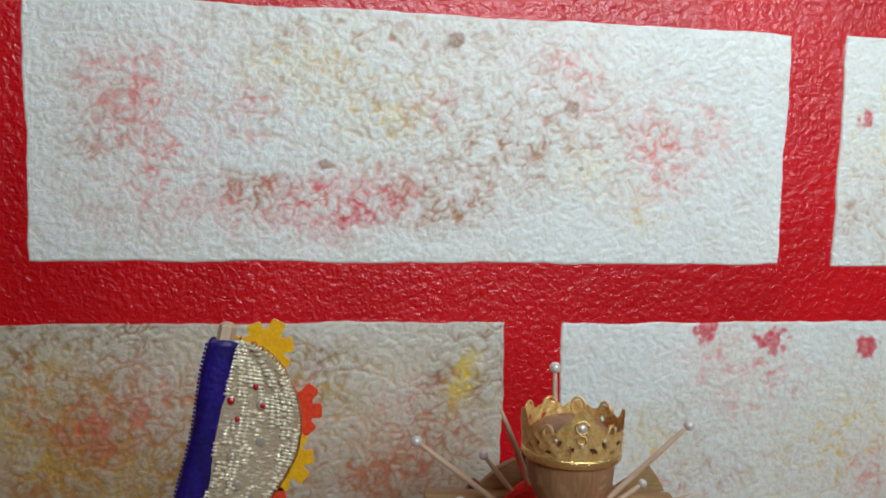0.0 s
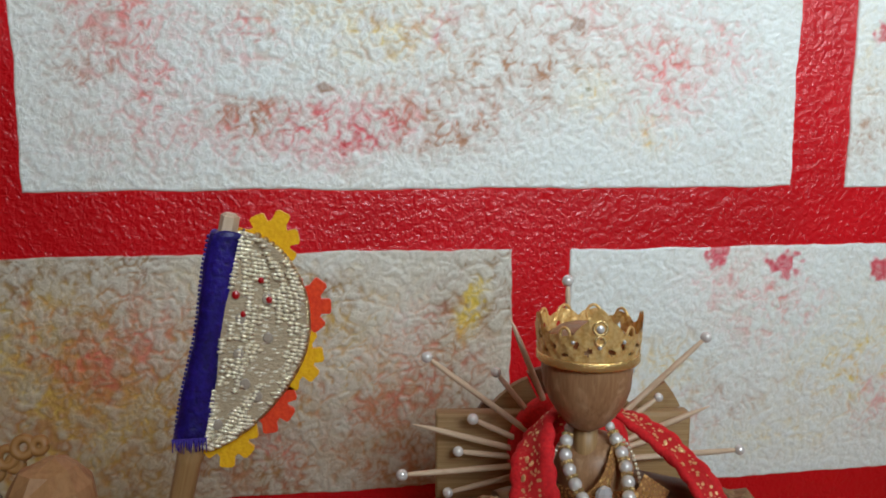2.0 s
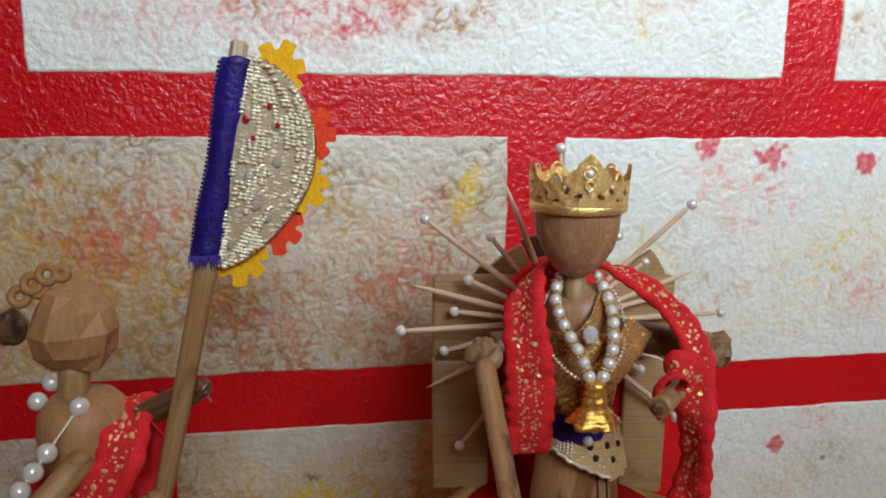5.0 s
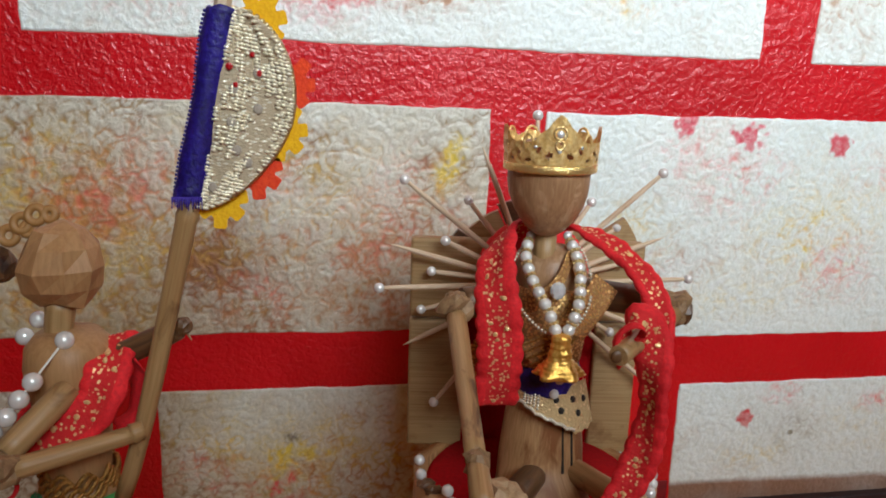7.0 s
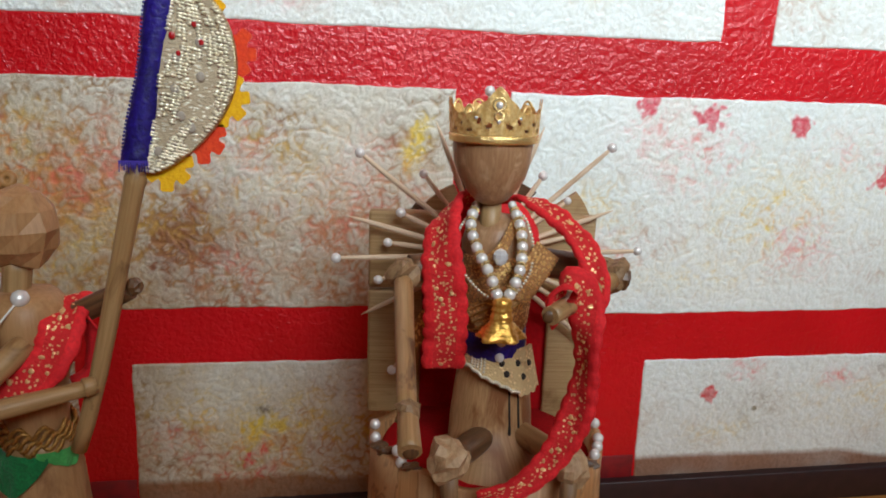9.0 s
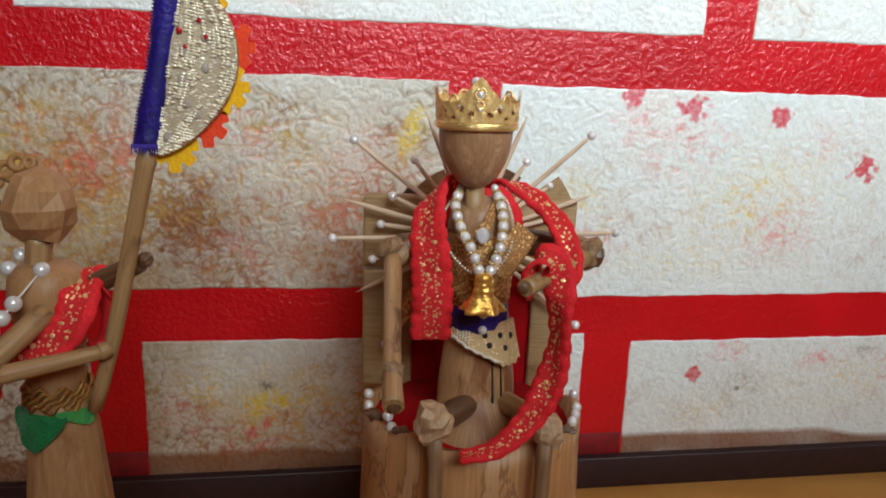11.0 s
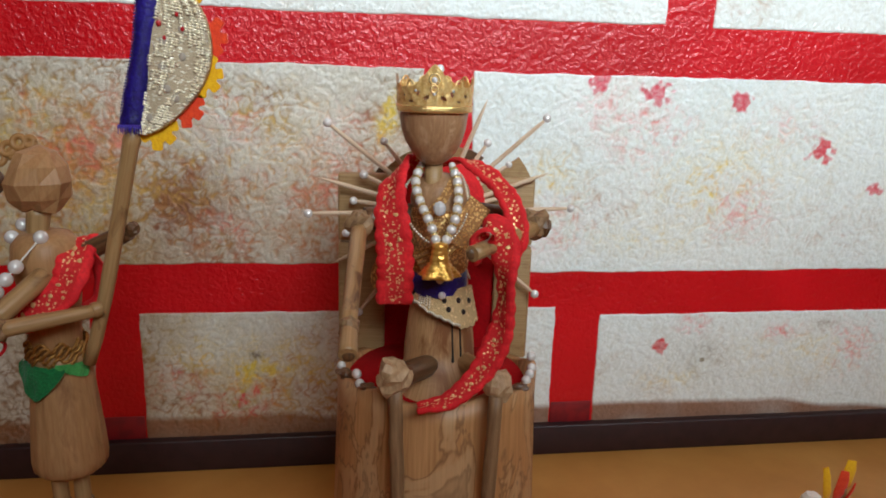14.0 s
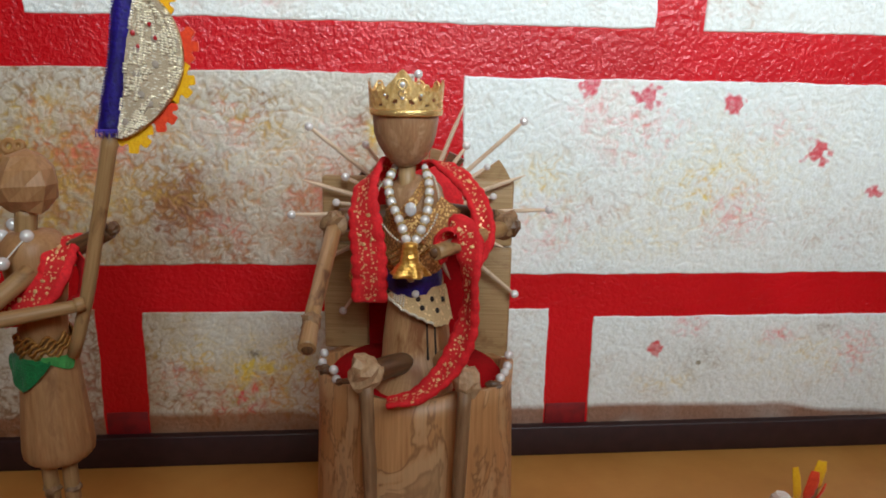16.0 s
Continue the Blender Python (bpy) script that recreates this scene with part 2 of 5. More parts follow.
class Shape:
    """Gathers vertices and faces of one mesh, with a grain direction for wood and cloth."""

    def __init__(self):
        self.v, self.f, self.g, self.m, self.flat = [], [], [], [], []

    def loft(self, rings, grains, slot=0, caps=True, flat=False, closed=True):
        base, n = len(self.v), len(rings[0])
        for ring, grain in zip(rings, grains):
            self.v += [tuple(p) for p in ring]
            self.g += [tuple(p) for p in grain]
        for i in range(len(rings) - 1):
            for j in range(n if closed else n - 1):
                k = (j + 1) % n
                self.face((base + i * n + j, base + i * n + k, base + (i + 1) * n + k, base + (i + 1) * n + j), slot, flat)
        if caps:
            self.face(tuple(base + j for j in reversed(range(n))), slot, True)
            self.face(tuple(base + (len(rings) - 1) * n + j for j in range(n)), slot, True)
        return self

    def face(self, f, slot, flat):
        self.f.append(f), self.m.append(slot), self.flat.append(flat)

    def tube(self, points, radii, n=14, slot=0, caps=True, wobble=0.0, flat=False, squash=1.0):
        points = [Vector(p) for p in points]
        if not hasattr(radii, "__len__"):
            radii = [radii] * len(points)
        shift, s = Vector((random.random(), random.random(), random.random())), 0.0
        rings, grains, side = [], [], None
        for i, p in enumerate(points):
            way = (points[min(i + 1, len(points) - 1)] - points[max(i - 1, 0)]).normalized()
            if side is None:
                side = way.orthogonal().normalized() if abs(way.z) < 0.9 else (Vector((1, 0, 0)) - way * way.x).normalized()
            side = (side - way * side.dot(way)).normalized()
            other = way.cross(side)
            if i:
                s += (p - points[i - 1]).length
            ring, grain = [], []
            for j in range(n):
                a = 2 * math.pi * j / n
                r = radii[i] * (1 + wobble * noise.noise(Vector((math.cos(a) * 1.5, math.sin(a) * 1.5, s * 90)) + shift * 9))
                ring.append(p + side * math.cos(a) * r + other * math.sin(a) * r * squash)
                grain.append(Vector((math.cos(a) * radii[i], math.sin(a) * radii[i], s)) + shift)
            rings.append(ring), grains.append(grain)
        return self.loft(rings, grains, slot, caps, flat)

    def stem(self, a, b, r0, r1, slot=0, steps=8, n=14, wobble=0.05, bow=(0, 0, 0)):
        a, b, bow = Vector(a), Vector(b), Vector(bow)
        pts = [a.lerp(b, u / steps) + bow * math.sin(math.pi * u / steps) for u in range(steps + 1)]
        return self.tube(pts, [r0 + (r1 - r0) * u / steps for u in range(steps + 1)], n, slot, True, wobble)

    def turned(self, centre, profile, n=28, slot=0, caps=True, flat=False, form=None, squash=1.0):
        """A form turned about an upright axis: profile of (radius, z)."""
        shift = Vector((random.random(), random.random(), 0))
        rings, grains = [], []
        for r, z in profile:
            ring, grain = [], []
            for j in range(n):
                a = 2 * math.pi * j / n
                q = r * (form(a, z) if form else 1)
                ring.append((centre[0] + q * math.cos(a), centre[1] + q * squash * math.sin(a), z))
                grain.append((r * math.cos(a) + shift.x, r * math.sin(a) + shift.y, z))
            rings.append(ring), grains.append(grain)
        return self.loft(rings, grains, slot, caps, flat)

    def ball(self, c, r, slot=0, nu=16, nv=9, flat=False, wobble=0.0):
        r = (r, r, r) if not hasattr(r, "__len__") else r
        shift = Vector((random.random(), random.random(), random.random()))
        rings, grains = [], []
        for i in range(nv):
            t = math.pi * (0.04 + 0.92 * i / (nv - 1))
            ring, grain = [], []
            for j in range(nu):
                a = 2 * math.pi * j / nu
                d = Vector((math.sin(t) * math.cos(a), math.sin(t) * math.sin(a), -math.cos(t)))
                k = 1 + wobble * noise.noise(d * 1.9 + shift * 7)
                ring.append((c[0] + d.x * r[0] * k, c[1] + d.y * r[1] * k, c[2] + d.z * r[2] * k))
                grain.append(Vector((d.x * r[0], d.y * r[1], d.z * r[2])) + shift)
            rings.append(ring), grains.append(grain)
        return self.loft(rings, grains, slot, True, flat)

    def block(self, lo, hi, slot=0, edge=0.0006, grain_axis=0):
        """A box with rounded edges."""
        bm = bmesh.new()
        bmesh.ops.create_cube(bm, size=1)
        for v in bm.verts:
            v.co = [lo[k] + (v.co[k] + 0.5) * (hi[k] - lo[k]) for k in range(3)]
        bmesh.ops.bevel(bm, geom=bm.edges[:], offset=edge, segments=2, affect="EDGES", profile=0.5)
        base, shift = len(self.v), random.random()
        bm.verts.index_update()
        for v in bm.verts:
            self.v.append(tuple(v.co))
            g = [v.co.x + shift, v.co.y + shift, v.co.z]
            g[2], g[grain_axis] = g[grain_axis], g[2]
            self.g.append(tuple(g))
        for f in bm.faces:
            self.face(tuple(base + v.index for v in f.verts), slot, False)
        bm.free()
        return self

    def ribbon(self, points, sides, width, thick, count=60, slots=(0, 0, 0), ripple=0.0, scallop=0.0, pitch=0.006, taper=1.0):
        """A strip of cloth along a curve; sides: the direction across it at each point. slots: edge, middle, edge."""
        p = spline(points, count)
        sd = spline(np.hstack([np.array(sides, float)]), count)
        prof = [-1, -0.82, -0.55, -0.3, 0, 0.3, 0.55, 0.82, 1]
        rise = [0.15, 0.7, 0.6, 0.3, 0.4, 0.3, 0.6, 0.7, 0.15]
        which = [0, 0, 1, 1, 1, 1, 2, 2]
        base, rows, s = len(self.v), len(prof), 0.0
        shift = Vector((random.random(), random.random(), random.random()))
        for i in range(count):
            way = Vector(p[min(i + 1, count - 1)] - p[max(i - 1, 0)]).normalized()
            side = Vector(sd[i])
            side = (side - way * side.dot(way)).normalized()
            up = side.cross(way).normalized()
            if i:
                s += float(np.linalg.norm(p[i] - p[i - 1]))
            lobe = 1 + scallop * abs(math.sin(math.pi * s / pitch))
            for face_side in (1, -1):
                for q, h in zip(prof, rise):
                    narrow = 1 - (1 - taper) * max(0.0, (i / (count - 1) - 0.6) / 0.4)
                    w = q * narrow * width / 2 * (lobe if abs(q) > 0.7 else 1)
                    lift = ripple * noise.noise(Vector((s * 130, q * 1.3, 3.7)) + shift * 5)
                    puff = thick * (h if face_side > 0 else -0.35) * (0.8 + 0.35 * (lobe - 1) / max(scallop, 1e-6) if abs(q) > 0.5 else 1)
                    self.v.append(tuple(Vector(p[i]) + side * w + up * (lift + puff)))
                    self.g.append((q * width / 2 + shift.x, shift.y, s))
        for i in range(count - 1):
            for j in range(rows - 1):
                a, b = base + i * 2 * rows + j, base + (i + 1) * 2 * rows + j
                self.face((a, a + 1, b + 1, b), slots[which[j]], False)
                self.face((a + rows + 1, a + rows, b + rows, b + rows + 1), slots[which[j]], False)
            for j, k in ((0, 0), (rows - 1, 2)):
                a, b = base + i * 2 * rows + j, base + (i + 1) * 2 * rows + j
                self.face((a, b, b + rows, a + rows), slots[k], False)
        for a in (base, base + (count - 1) * 2 * rows):
            for j in range(rows - 1):
                self.face((a + j, a + rows + j, a + rows + j + 1, a + j + 1), slots[0], False)
        return self

    def mesh(self, name, materials):
        me = bpy.data.meshes.new(name)
        me.from_pydata(self.v, [], self.f)
        for m in materials:
            me.materials.append(m)
        me.polygons.foreach_set("material_index", self.m)
        me.polygons.foreach_set("use_smooth", [not x for x in self.flat])
        a = me.attributes.new("grain", "FLOAT_VECTOR", "POINT")
        a.data.foreach_set("vector", np.array(self.g, np.float32).ravel())
        me.update()
        bm = bmesh.new()
        bm.from_mesh(me)
        bmesh.ops.recalc_face_normals(bm, faces=bm.faces)
        bm.to_mesh(me)
        bm.free()
        return me


def part(name, shape, materials, parent, label=""):
    """One mesh under a thing or a part."""
    materials = materials if isinstance(materials, (list, tuple)) else [materials]
    ob = new(name, shape.mesh(name, materials) if isinstance(shape, Shape) else shape)
    ob.parent = parent
    return tagged(ob, label)


def thing(name, label, category, at=None, shape=None, materials=(), group="", kind=""):
    materials = materials if isinstance(materials, (list, tuple)) else [materials]
    ob = new(name, shape.mesh(name, materials) if shape else None)
    if at is not None:
        ob.matrix_world = at
    return tagged(ob, label, category, group, kind)


def grid_noise(x, z, scale, seed):
    """Smooth value noise, 0 to 1, over arrays of places."""
    rng = np.random.RandomState(seed)
    table = rng.rand(256, 256)
    turn = 0.55 + seed
    u, w = (x * math.cos(turn) - z * math.sin(turn)) / scale, (x * math.sin(turn) + z * math.cos(turn)) / scale
    i, j = np.floor(u).astype(int), np.floor(w).astype(int)
    fu, fw = u - i, w - j
    fu, fw = fu * fu * (3 - 2 * fu), fw * fw * (3 - 2 * fw)
    a, b = table[i % 256, j % 256], table[(i + 1) % 256, j % 256]
    c, d = table[i % 256, (j + 1) % 256], table[(i + 1) % 256, (j + 1) % 256]
    return (a * (1 - fu) + b * fu) * (1 - fw) + (c * (1 - fu) + d * fu) * fw


# ---- the room ----
WALL_Y = 0.3405


def slab(name, lo, hi, material, label, category):
    s = Shape().block(lo, hi, 0, 0.002)
    return thing(name, label, category, None, s, material, kind="structure")


slab("floor", (-1.9, -2.3, -0.12), (2.1, WALL_Y + 0.1, 0.0), OCHRE, "smooth ochre painted floor, worn and slightly glossy", "floor")
# Unseen ceiling and walls, added to close the room and bounce warm light
slab("ceiling", (-1.9, -2.3, 2.4), (2.1, WALL_Y + 0.1, 2.5), ROOM, "plain unseen ceiling, added for warm bounce light", "ceiling")
slab("wall_west", (-1.9, -2.3, 0.0), (-1.8, WALL_Y, 2.4), ROOM, "plain unseen wall, added for warm bounce light", "wall")
slab("wall_south", (-1.8, -2.3, 0.0), (2.0, -2.2, 2.4), ROOM, "plain unseen wall, added for warm bounce light", "wall")
slab("wall_east", (2.0, -2.3, 0.0), (2.1, WALL_Y, 2.4), ROOM, "plain unseen wall, added for warm bounce light", "wall")

# Hand-painted stains and wide tints: x, z, half width, half height, slant, colour, strength
PINK, REDDISH, BROWN, YELLOW, GREY = (0.80, 0.22, 0.20), (0.72, 0.05, 0.07), (0.42, 0.17, 0.06), (0.78, 0.55, 0.10), (0.45, 0.40, 0.33)
FOOT_EARTH = [(-0.012, 0.062, 0.014, 0.008, 0.3, (0.72, 0.50, 0.03), 2.4), (-0.05, 0.075, 0.02, 0.015, 0, YELLOW, 0.45), (0.03, 0.05, 0.04, 0.02, 0, BROWN, 1.2), (-0.016, 0.0725, 0.004, 0.0018, 0, (0.16, 0.12, 0.09), 1.6),
    (0.04, 0.085, 0.03, 0.012, 0, BROWN, 0.5), (0.13, 0.06, 0.03, 0.03, 0, BROWN, 0.3), (0.275, 0.062, 0.016, 0.012, 0, GREY, 0.6), (0.35, 0.065, 0.04, 0.014, 0, YELLOW, 0.35),
    (0.25, 0.05, 0.016, 0.008, 0, YELLOW, 0.4), (0.36, 0.085, 0.01, 0.006, 0, GREY, 0.6), (0.02, 0.06, 0.08, 0.03, 0, YELLOW, 0.3)]
FOOT_RED = [(-0.023, 0.042, 0.014, 0.010, 0.3, REDDISH, 0.99), (-0.006, 0.053, 0.004, 0.004, 0, BROWN, 1.6), (-0.06, 0.055, 0.016, 0.012, 0, PINK, 0.54), (0.265, 0.088, 0.01, 0.006, 0, PINK, 0.63), (0.327, 0.081, 0.01, 0.005, 0, PINK, 0.68),
    (0.38, 0.07, 0.014, 0.016, 0, PINK, 0.45), (-0.125, 0.06, 0.01, 0.03, 0, PINK, 0.54)]
MIDDLE_EAST_EARTH = [(0.269, 0.18, 0.03, 0.018, 0.3, YELLOW, 0.65), (0.161, 0.178, 0.018, 0.014, 0, YELLOW, 0.55), (0.2, 0.165, 0.03, 0.014, 0, BROWN, 0.4), (0.215, 0.146, 0.04, 0.01, 0, YELLOW, 0.35),
    (0.35, 0.15, 0.03, 0.016, 0, BROWN, 0.35), (0.3, 0.19, 0.08, 0.04, 0, YELLOW, 0.12)]
MIDDLE_EAST_RED = [(0.186, 0.226, 0.014, 0.01, 0.5, PINK, 0.45), (0.219, 0.214, 0.022, 0.016, 0, PINK, 0.56), (0.286, 0.163, 0.02, 0.016, 0, PINK, 0.42), (0.164, 0.15, 0.02, 0.014, 0, PINK, 0.42),
    (0.31, 0.215, 0.022, 0.012, 0, PINK, 0.24)]
MIDDLE_WEST_EARTH = [(0.064, 0.217, 0.0045, 0.0105, -0.3, (0.74, 0.52, 0.06), 2.6), (-0.1, 0.196, 0.022, 0.018, 0, BROWN, 1.88), (-0.118, 0.223, 0.01, 0.008, 0, YELLOW, 0.56), (-0.053, 0.165, 0.011, 0.020, -0.35, (0.24, 0.065, 0.03), 3.4), (-0.036, 0.183, 0.007, 0.006, 0, YELLOW, 1.12),
    (0.026, 0.156, 0.022, 0.018, 0.3, BROWN, 1.50), (-0.01, 0.17, 0.06, 0.035, 0, BROWN, 0.69), (-0.125, 0.17, 0.035, 0.03, 0, BROWN, 1.62), (-0.09, 0.175, 0.012, 0.01, 0, YELLOW, 0.42),
    (0, 0.215, 0.02, 0.01, 0, YELLOW, 0.24), (0.05, 0.188, 0.02, 0.012, 0, BROWN, 0.56), (-0.03, 0.2, 0.07, 0.04, 0, YELLOW, 0.28), (-0.12, 0.17, 0.05, 0.04, 0, YELLOW, 0.32),
    (-0.14, 0.205, 0.022, 0.02, 0.3, YELLOW, 0.49)]
MIDDLE_WEST_RED = [(-0.118, 0.205, 0.010, 0.022, 0.6, REDDISH, 0.42), (-0.098, 0.195, 0.012, 0.010, -0.6, REDDISH, 0.48), (-0.075, 0.215, 0.02, 0.015, 0, PINK, 0.30), (-0.022, 0.215, 0.014, 0.014, 0, PINK, 0.54), (-0.03, 0.150, 0.012, 0.012, 0, PINK, 0.48), (0.04, 0.2, 0.02, 0.02, 0, PINK, 0.24),
    (0.03, 0.17, 0.05, 0.03, 0, PINK, 0.24), (-0.085, 0.205, 0.016, 0.018, 0.4, PINK, 0.42)]
TOP_EARTH = [(-0.033, 0.304, 0.016, 0.008, 0, BROWN, 1.26), (0.05, 0.303, 0.022, 0.012, 0, BROWN, 1.05), (0.09, 0.33, 0.034, 0.02, 0, BROWN, 0.77), (0.122, 0.315, 0.01, 0.01, 0, YELLOW, 0.6),
    (0.02, 0.345, 0.03, 0.02, 0, YELLOW, 0.45), (-0.011, 0.362, 0.022, 0.012, 0, YELLOW, 0.45), (-0.1, 0.33, 0.02, 0.02, 0, BROWN, 0.49), (0.15, 0.296, 0.01, 0.008, 0, YELLOW, 0.5),
    (0.02, 0.375, 0.06, 0.012, 0, BROWN, 0.49), (0.05, 0.345, 0.12, 0.03, 0, BROWN, 0.31), (0.29, 0.34, 0.03, 0.03, 0, YELLOW, 0.35), (0.27, 0.3, 0.02, 0.02, 0, BROWN, 0.49)]
TOP_RED = [(0.002, 0.301, 0.02, 0.011, 0.2, REDDISH, 0.80), (-0.079, 0.345, 0.02, 0.02, 0, PINK, 0.64), (-0.072, 0.318, 0.018, 0.018, -0.6, PINK, 0.64), (-0.055, 0.298, 0.018, 0.008, 0, PINK, 0.56),
    (-0.031, 0.339, 0.01, 0.01, 0, PINK, 0.64), (0.05, 0.343, 0.01, 0.007, 0.3, REDDISH, 0.44), (0.112, 0.36, 0.016, 0.014, -0.7, PINK, 0.56), (0.156, 0.325, 0.018, 0.022, 0.5, PINK, 0.64),
    (0.185, 0.336, 0.018, 0.013, -0.7, PINK, 0.44), (-0.02, 0.298, 0.06, 0.01, 0.1, PINK, 0.48), (0.012, 0.296, 0.018, 0.008, 0.3, REDDISH, 0.72), (-0.095, 0.352, 0.012, 0.012, 0, PINK, 0.40)]
STAINS = FOOT_EARTH + FOOT_RED + MIDDLE_EAST_EARTH + MIDDLE_EAST_RED + MIDDLE_WEST_EARTH + MIDDLE_WEST_RED + TOP_EARTH + TOP_RED
# Solid red dabs and small dark knots: x, z, radius, colour
DABS = [(0.186, 0.240, 0.0062, (0.70, 0.03, 0.07)), (0.223, 0.233, 0.0066, (0.66, 0.02, 0.06)), (0.279, 0.230, 0.0064, (0.66, 0.02, 0.05)),
        (0.336, 0.200, 0.0070, (0.66, 0.02, 0.04)), (0.244, 0.071, 0.0048, (0.66, 0.008, 0.015)), (0.377, 0.176, 0.0040, (0.66, 0.03, 0.05)), (-0.001, 0.317, 0.0030, (0.34, 0.17, 0.09)),
        (0.057, 0.375, 0.0034, (0.34, 0.20, 0.13)), (0.113, 0.346, 0.0030, (0.36, 0.2, 0.13)), (0.268, 0.346, 0.0040, (0.62, 0.02, 0.05)), (0.118, 0.318, 0.0014, (0.2, 0.17, 0.05)), (0.273, 0.062, 0.0022, (0.25, 0.2, 0.12))]


def crinkle(x, z):
    """Height of the crumpled plaster skin, about -1 to 1."""
    wx = x + 0.004 * (grid_noise(x, z, 0.009, 3) - 0.5) + 0.0024 * (grid_noise(x, z, 0.0032, 4) - 0.5)
    wz = z + 0.004 * (grid_noise(x, z, 0.009, 5) - 0.5) + 0.0024 * (grid_noise(x, z, 0.0032, 6) - 0.5)
    a = 2 * np.minimum(1, 2.6 * np.abs(2 * grid_noise(wx, wz * 1.2, 0.0042, 7) - 1)) - 1
    b = 2 * np.minimum(1, 2.0 * np.abs(2 * grid_noise(wx, wz, 0.0024, 8) - 1)) - 1
    return 0.42 * a + 0.40 * b + 0.6 * (grid_noise(x, z, 0.02, 9) - 0.5) + 0.5 * (grid_noise(x, z, 0.0018, 10) - 0.5)


def paint(x, z, height):
    """Base colour of the stained plaster, crease shade included, at arrays of places."""
    col = np.empty(x.shape + (3,))
    tone = grid_noise(x, z, 0.05, 11)[..., None]
    col[:] = np.array((0.77, 0.80, 0.77)) * tone + np.array((0.82, 0.81, 0.76)) * (1 - tone)
    # the western bricks of the two lower rows carry a beige tint, the lower one thinning out eastward
    cover = np.where(z > 0.112, (x < 0.098) * np.clip(0.80 + (0.19 - z) * 3.0 - x * 1.0, 0.45, 1.1), np.clip((0.16 - x) / 0.22, 0, 1)) * (z < 0.26)
    beige_tint = cover * (0.40 + 0.42 * grid_noise(x, z, 0.045, 13) + 0.30 * grid_noise(x, z, 0.008, 14))
    col += (np.array((0.47, 0.36, 0.23)) - col) * np.clip(beige_tint, 0, 0.9)[..., None]
    pit = np.clip(0.55 - 0.75 * height, 0, 1)
    speck = grid_noise(x, z, 0.012, 12)
    general = np.clip((speck - 0.5) * 1.6, 0, 1) * pit * 0.42
    col += (np.array((0.46, 0.30, 0.17)) - col) * general[..., None]
    # earth colour and painted-in relief shade in the creases of the beige bricks
    crease_shade = np.clip(cover, 0, 1) * np.clip((grid_noise(x, z, 0.03, 17) - 0.30) * 2.2, 0, 1) * pit ** 1.5 * (0.5 + 0.5 * grid_noise(x, z, 0.006, 18))
    col += (np.array((0.25, 0.125, 0.055)) - col) * np.clip(crease_shade * 1.9, 0, 0.88)[..., None]
    for n, (sx, sz, rx, rz, slant, c, k) in enumerate(STAINS):
        near = (np.abs(x - sx) < 2.6 * max(rx, rz)) & (np.abs(z - sz) < 2.6 * max(rx, rz))
        if not near.any():
            continue
        ax, az = x[near], z[near]
        dx, dz = ax - sx, az - sz
        dx, dz = dx * math.cos(slant) + dz * math.sin(slant), dz * math.cos(slant) - dx * math.sin(slant)
        d2 = (dx / rx) ** 2 + (dz / rz) ** 2
        patch = 0.55 * grid_noise(ax, az, 0.007, 20 + n) + 0.45 * grid_noise(ax, az, 0.0026, 120 + n)
        mask = np.exp(-d2 * 0.75) * np.clip(patch * 2.8 - 0.75, 0, 1) * (0.22 + 1.15 * pit[near] ** 1.7) * k * 1.25
        col[near] += (np.array(c) - col[near]) * np.clip(mask, 0, 0.9)[..., None]
    for n, (sx, sz, r, c) in enumerate(DABS):
        rough = 1 + 1.0 * (grid_noise(x, z, 0.005, 90 + n) - 0.5) + 0.9 * (grid_noise(x, z, 0.0022, 190 + n) - 0.5)
        d = np.hypot((x - sx) * 0.80, z - sz) / (r * 0.92 * rough)
        col += (np.array(c) - col) * (np.clip((1.15 - d) * 2.6, 0, 0.92) * np.clip(0.74 + 0.4 * pit, 0, 1))[..., None]
    # brown band along the foot of the wall, lower towards the east end
    top = 0.0345 + 0.004 * (grid_noise(x, z * 0, 0.03, 15) - 0.5) - 0.010 * np.clip((x - 0.30) / 0.12, 0, 1)
    foot_tint = np.clip((top - z) / 0.004, 0, 1) * (0.72 + 0.30 * grid_noise(x, z, 0.02, 16))
    col += (np.array((0.24, 0.080, 0.025)) - col) * np.clip(foot_tint, 0, 0.9)[..., None]
    return np.clip(col, 0.005, 0.9)


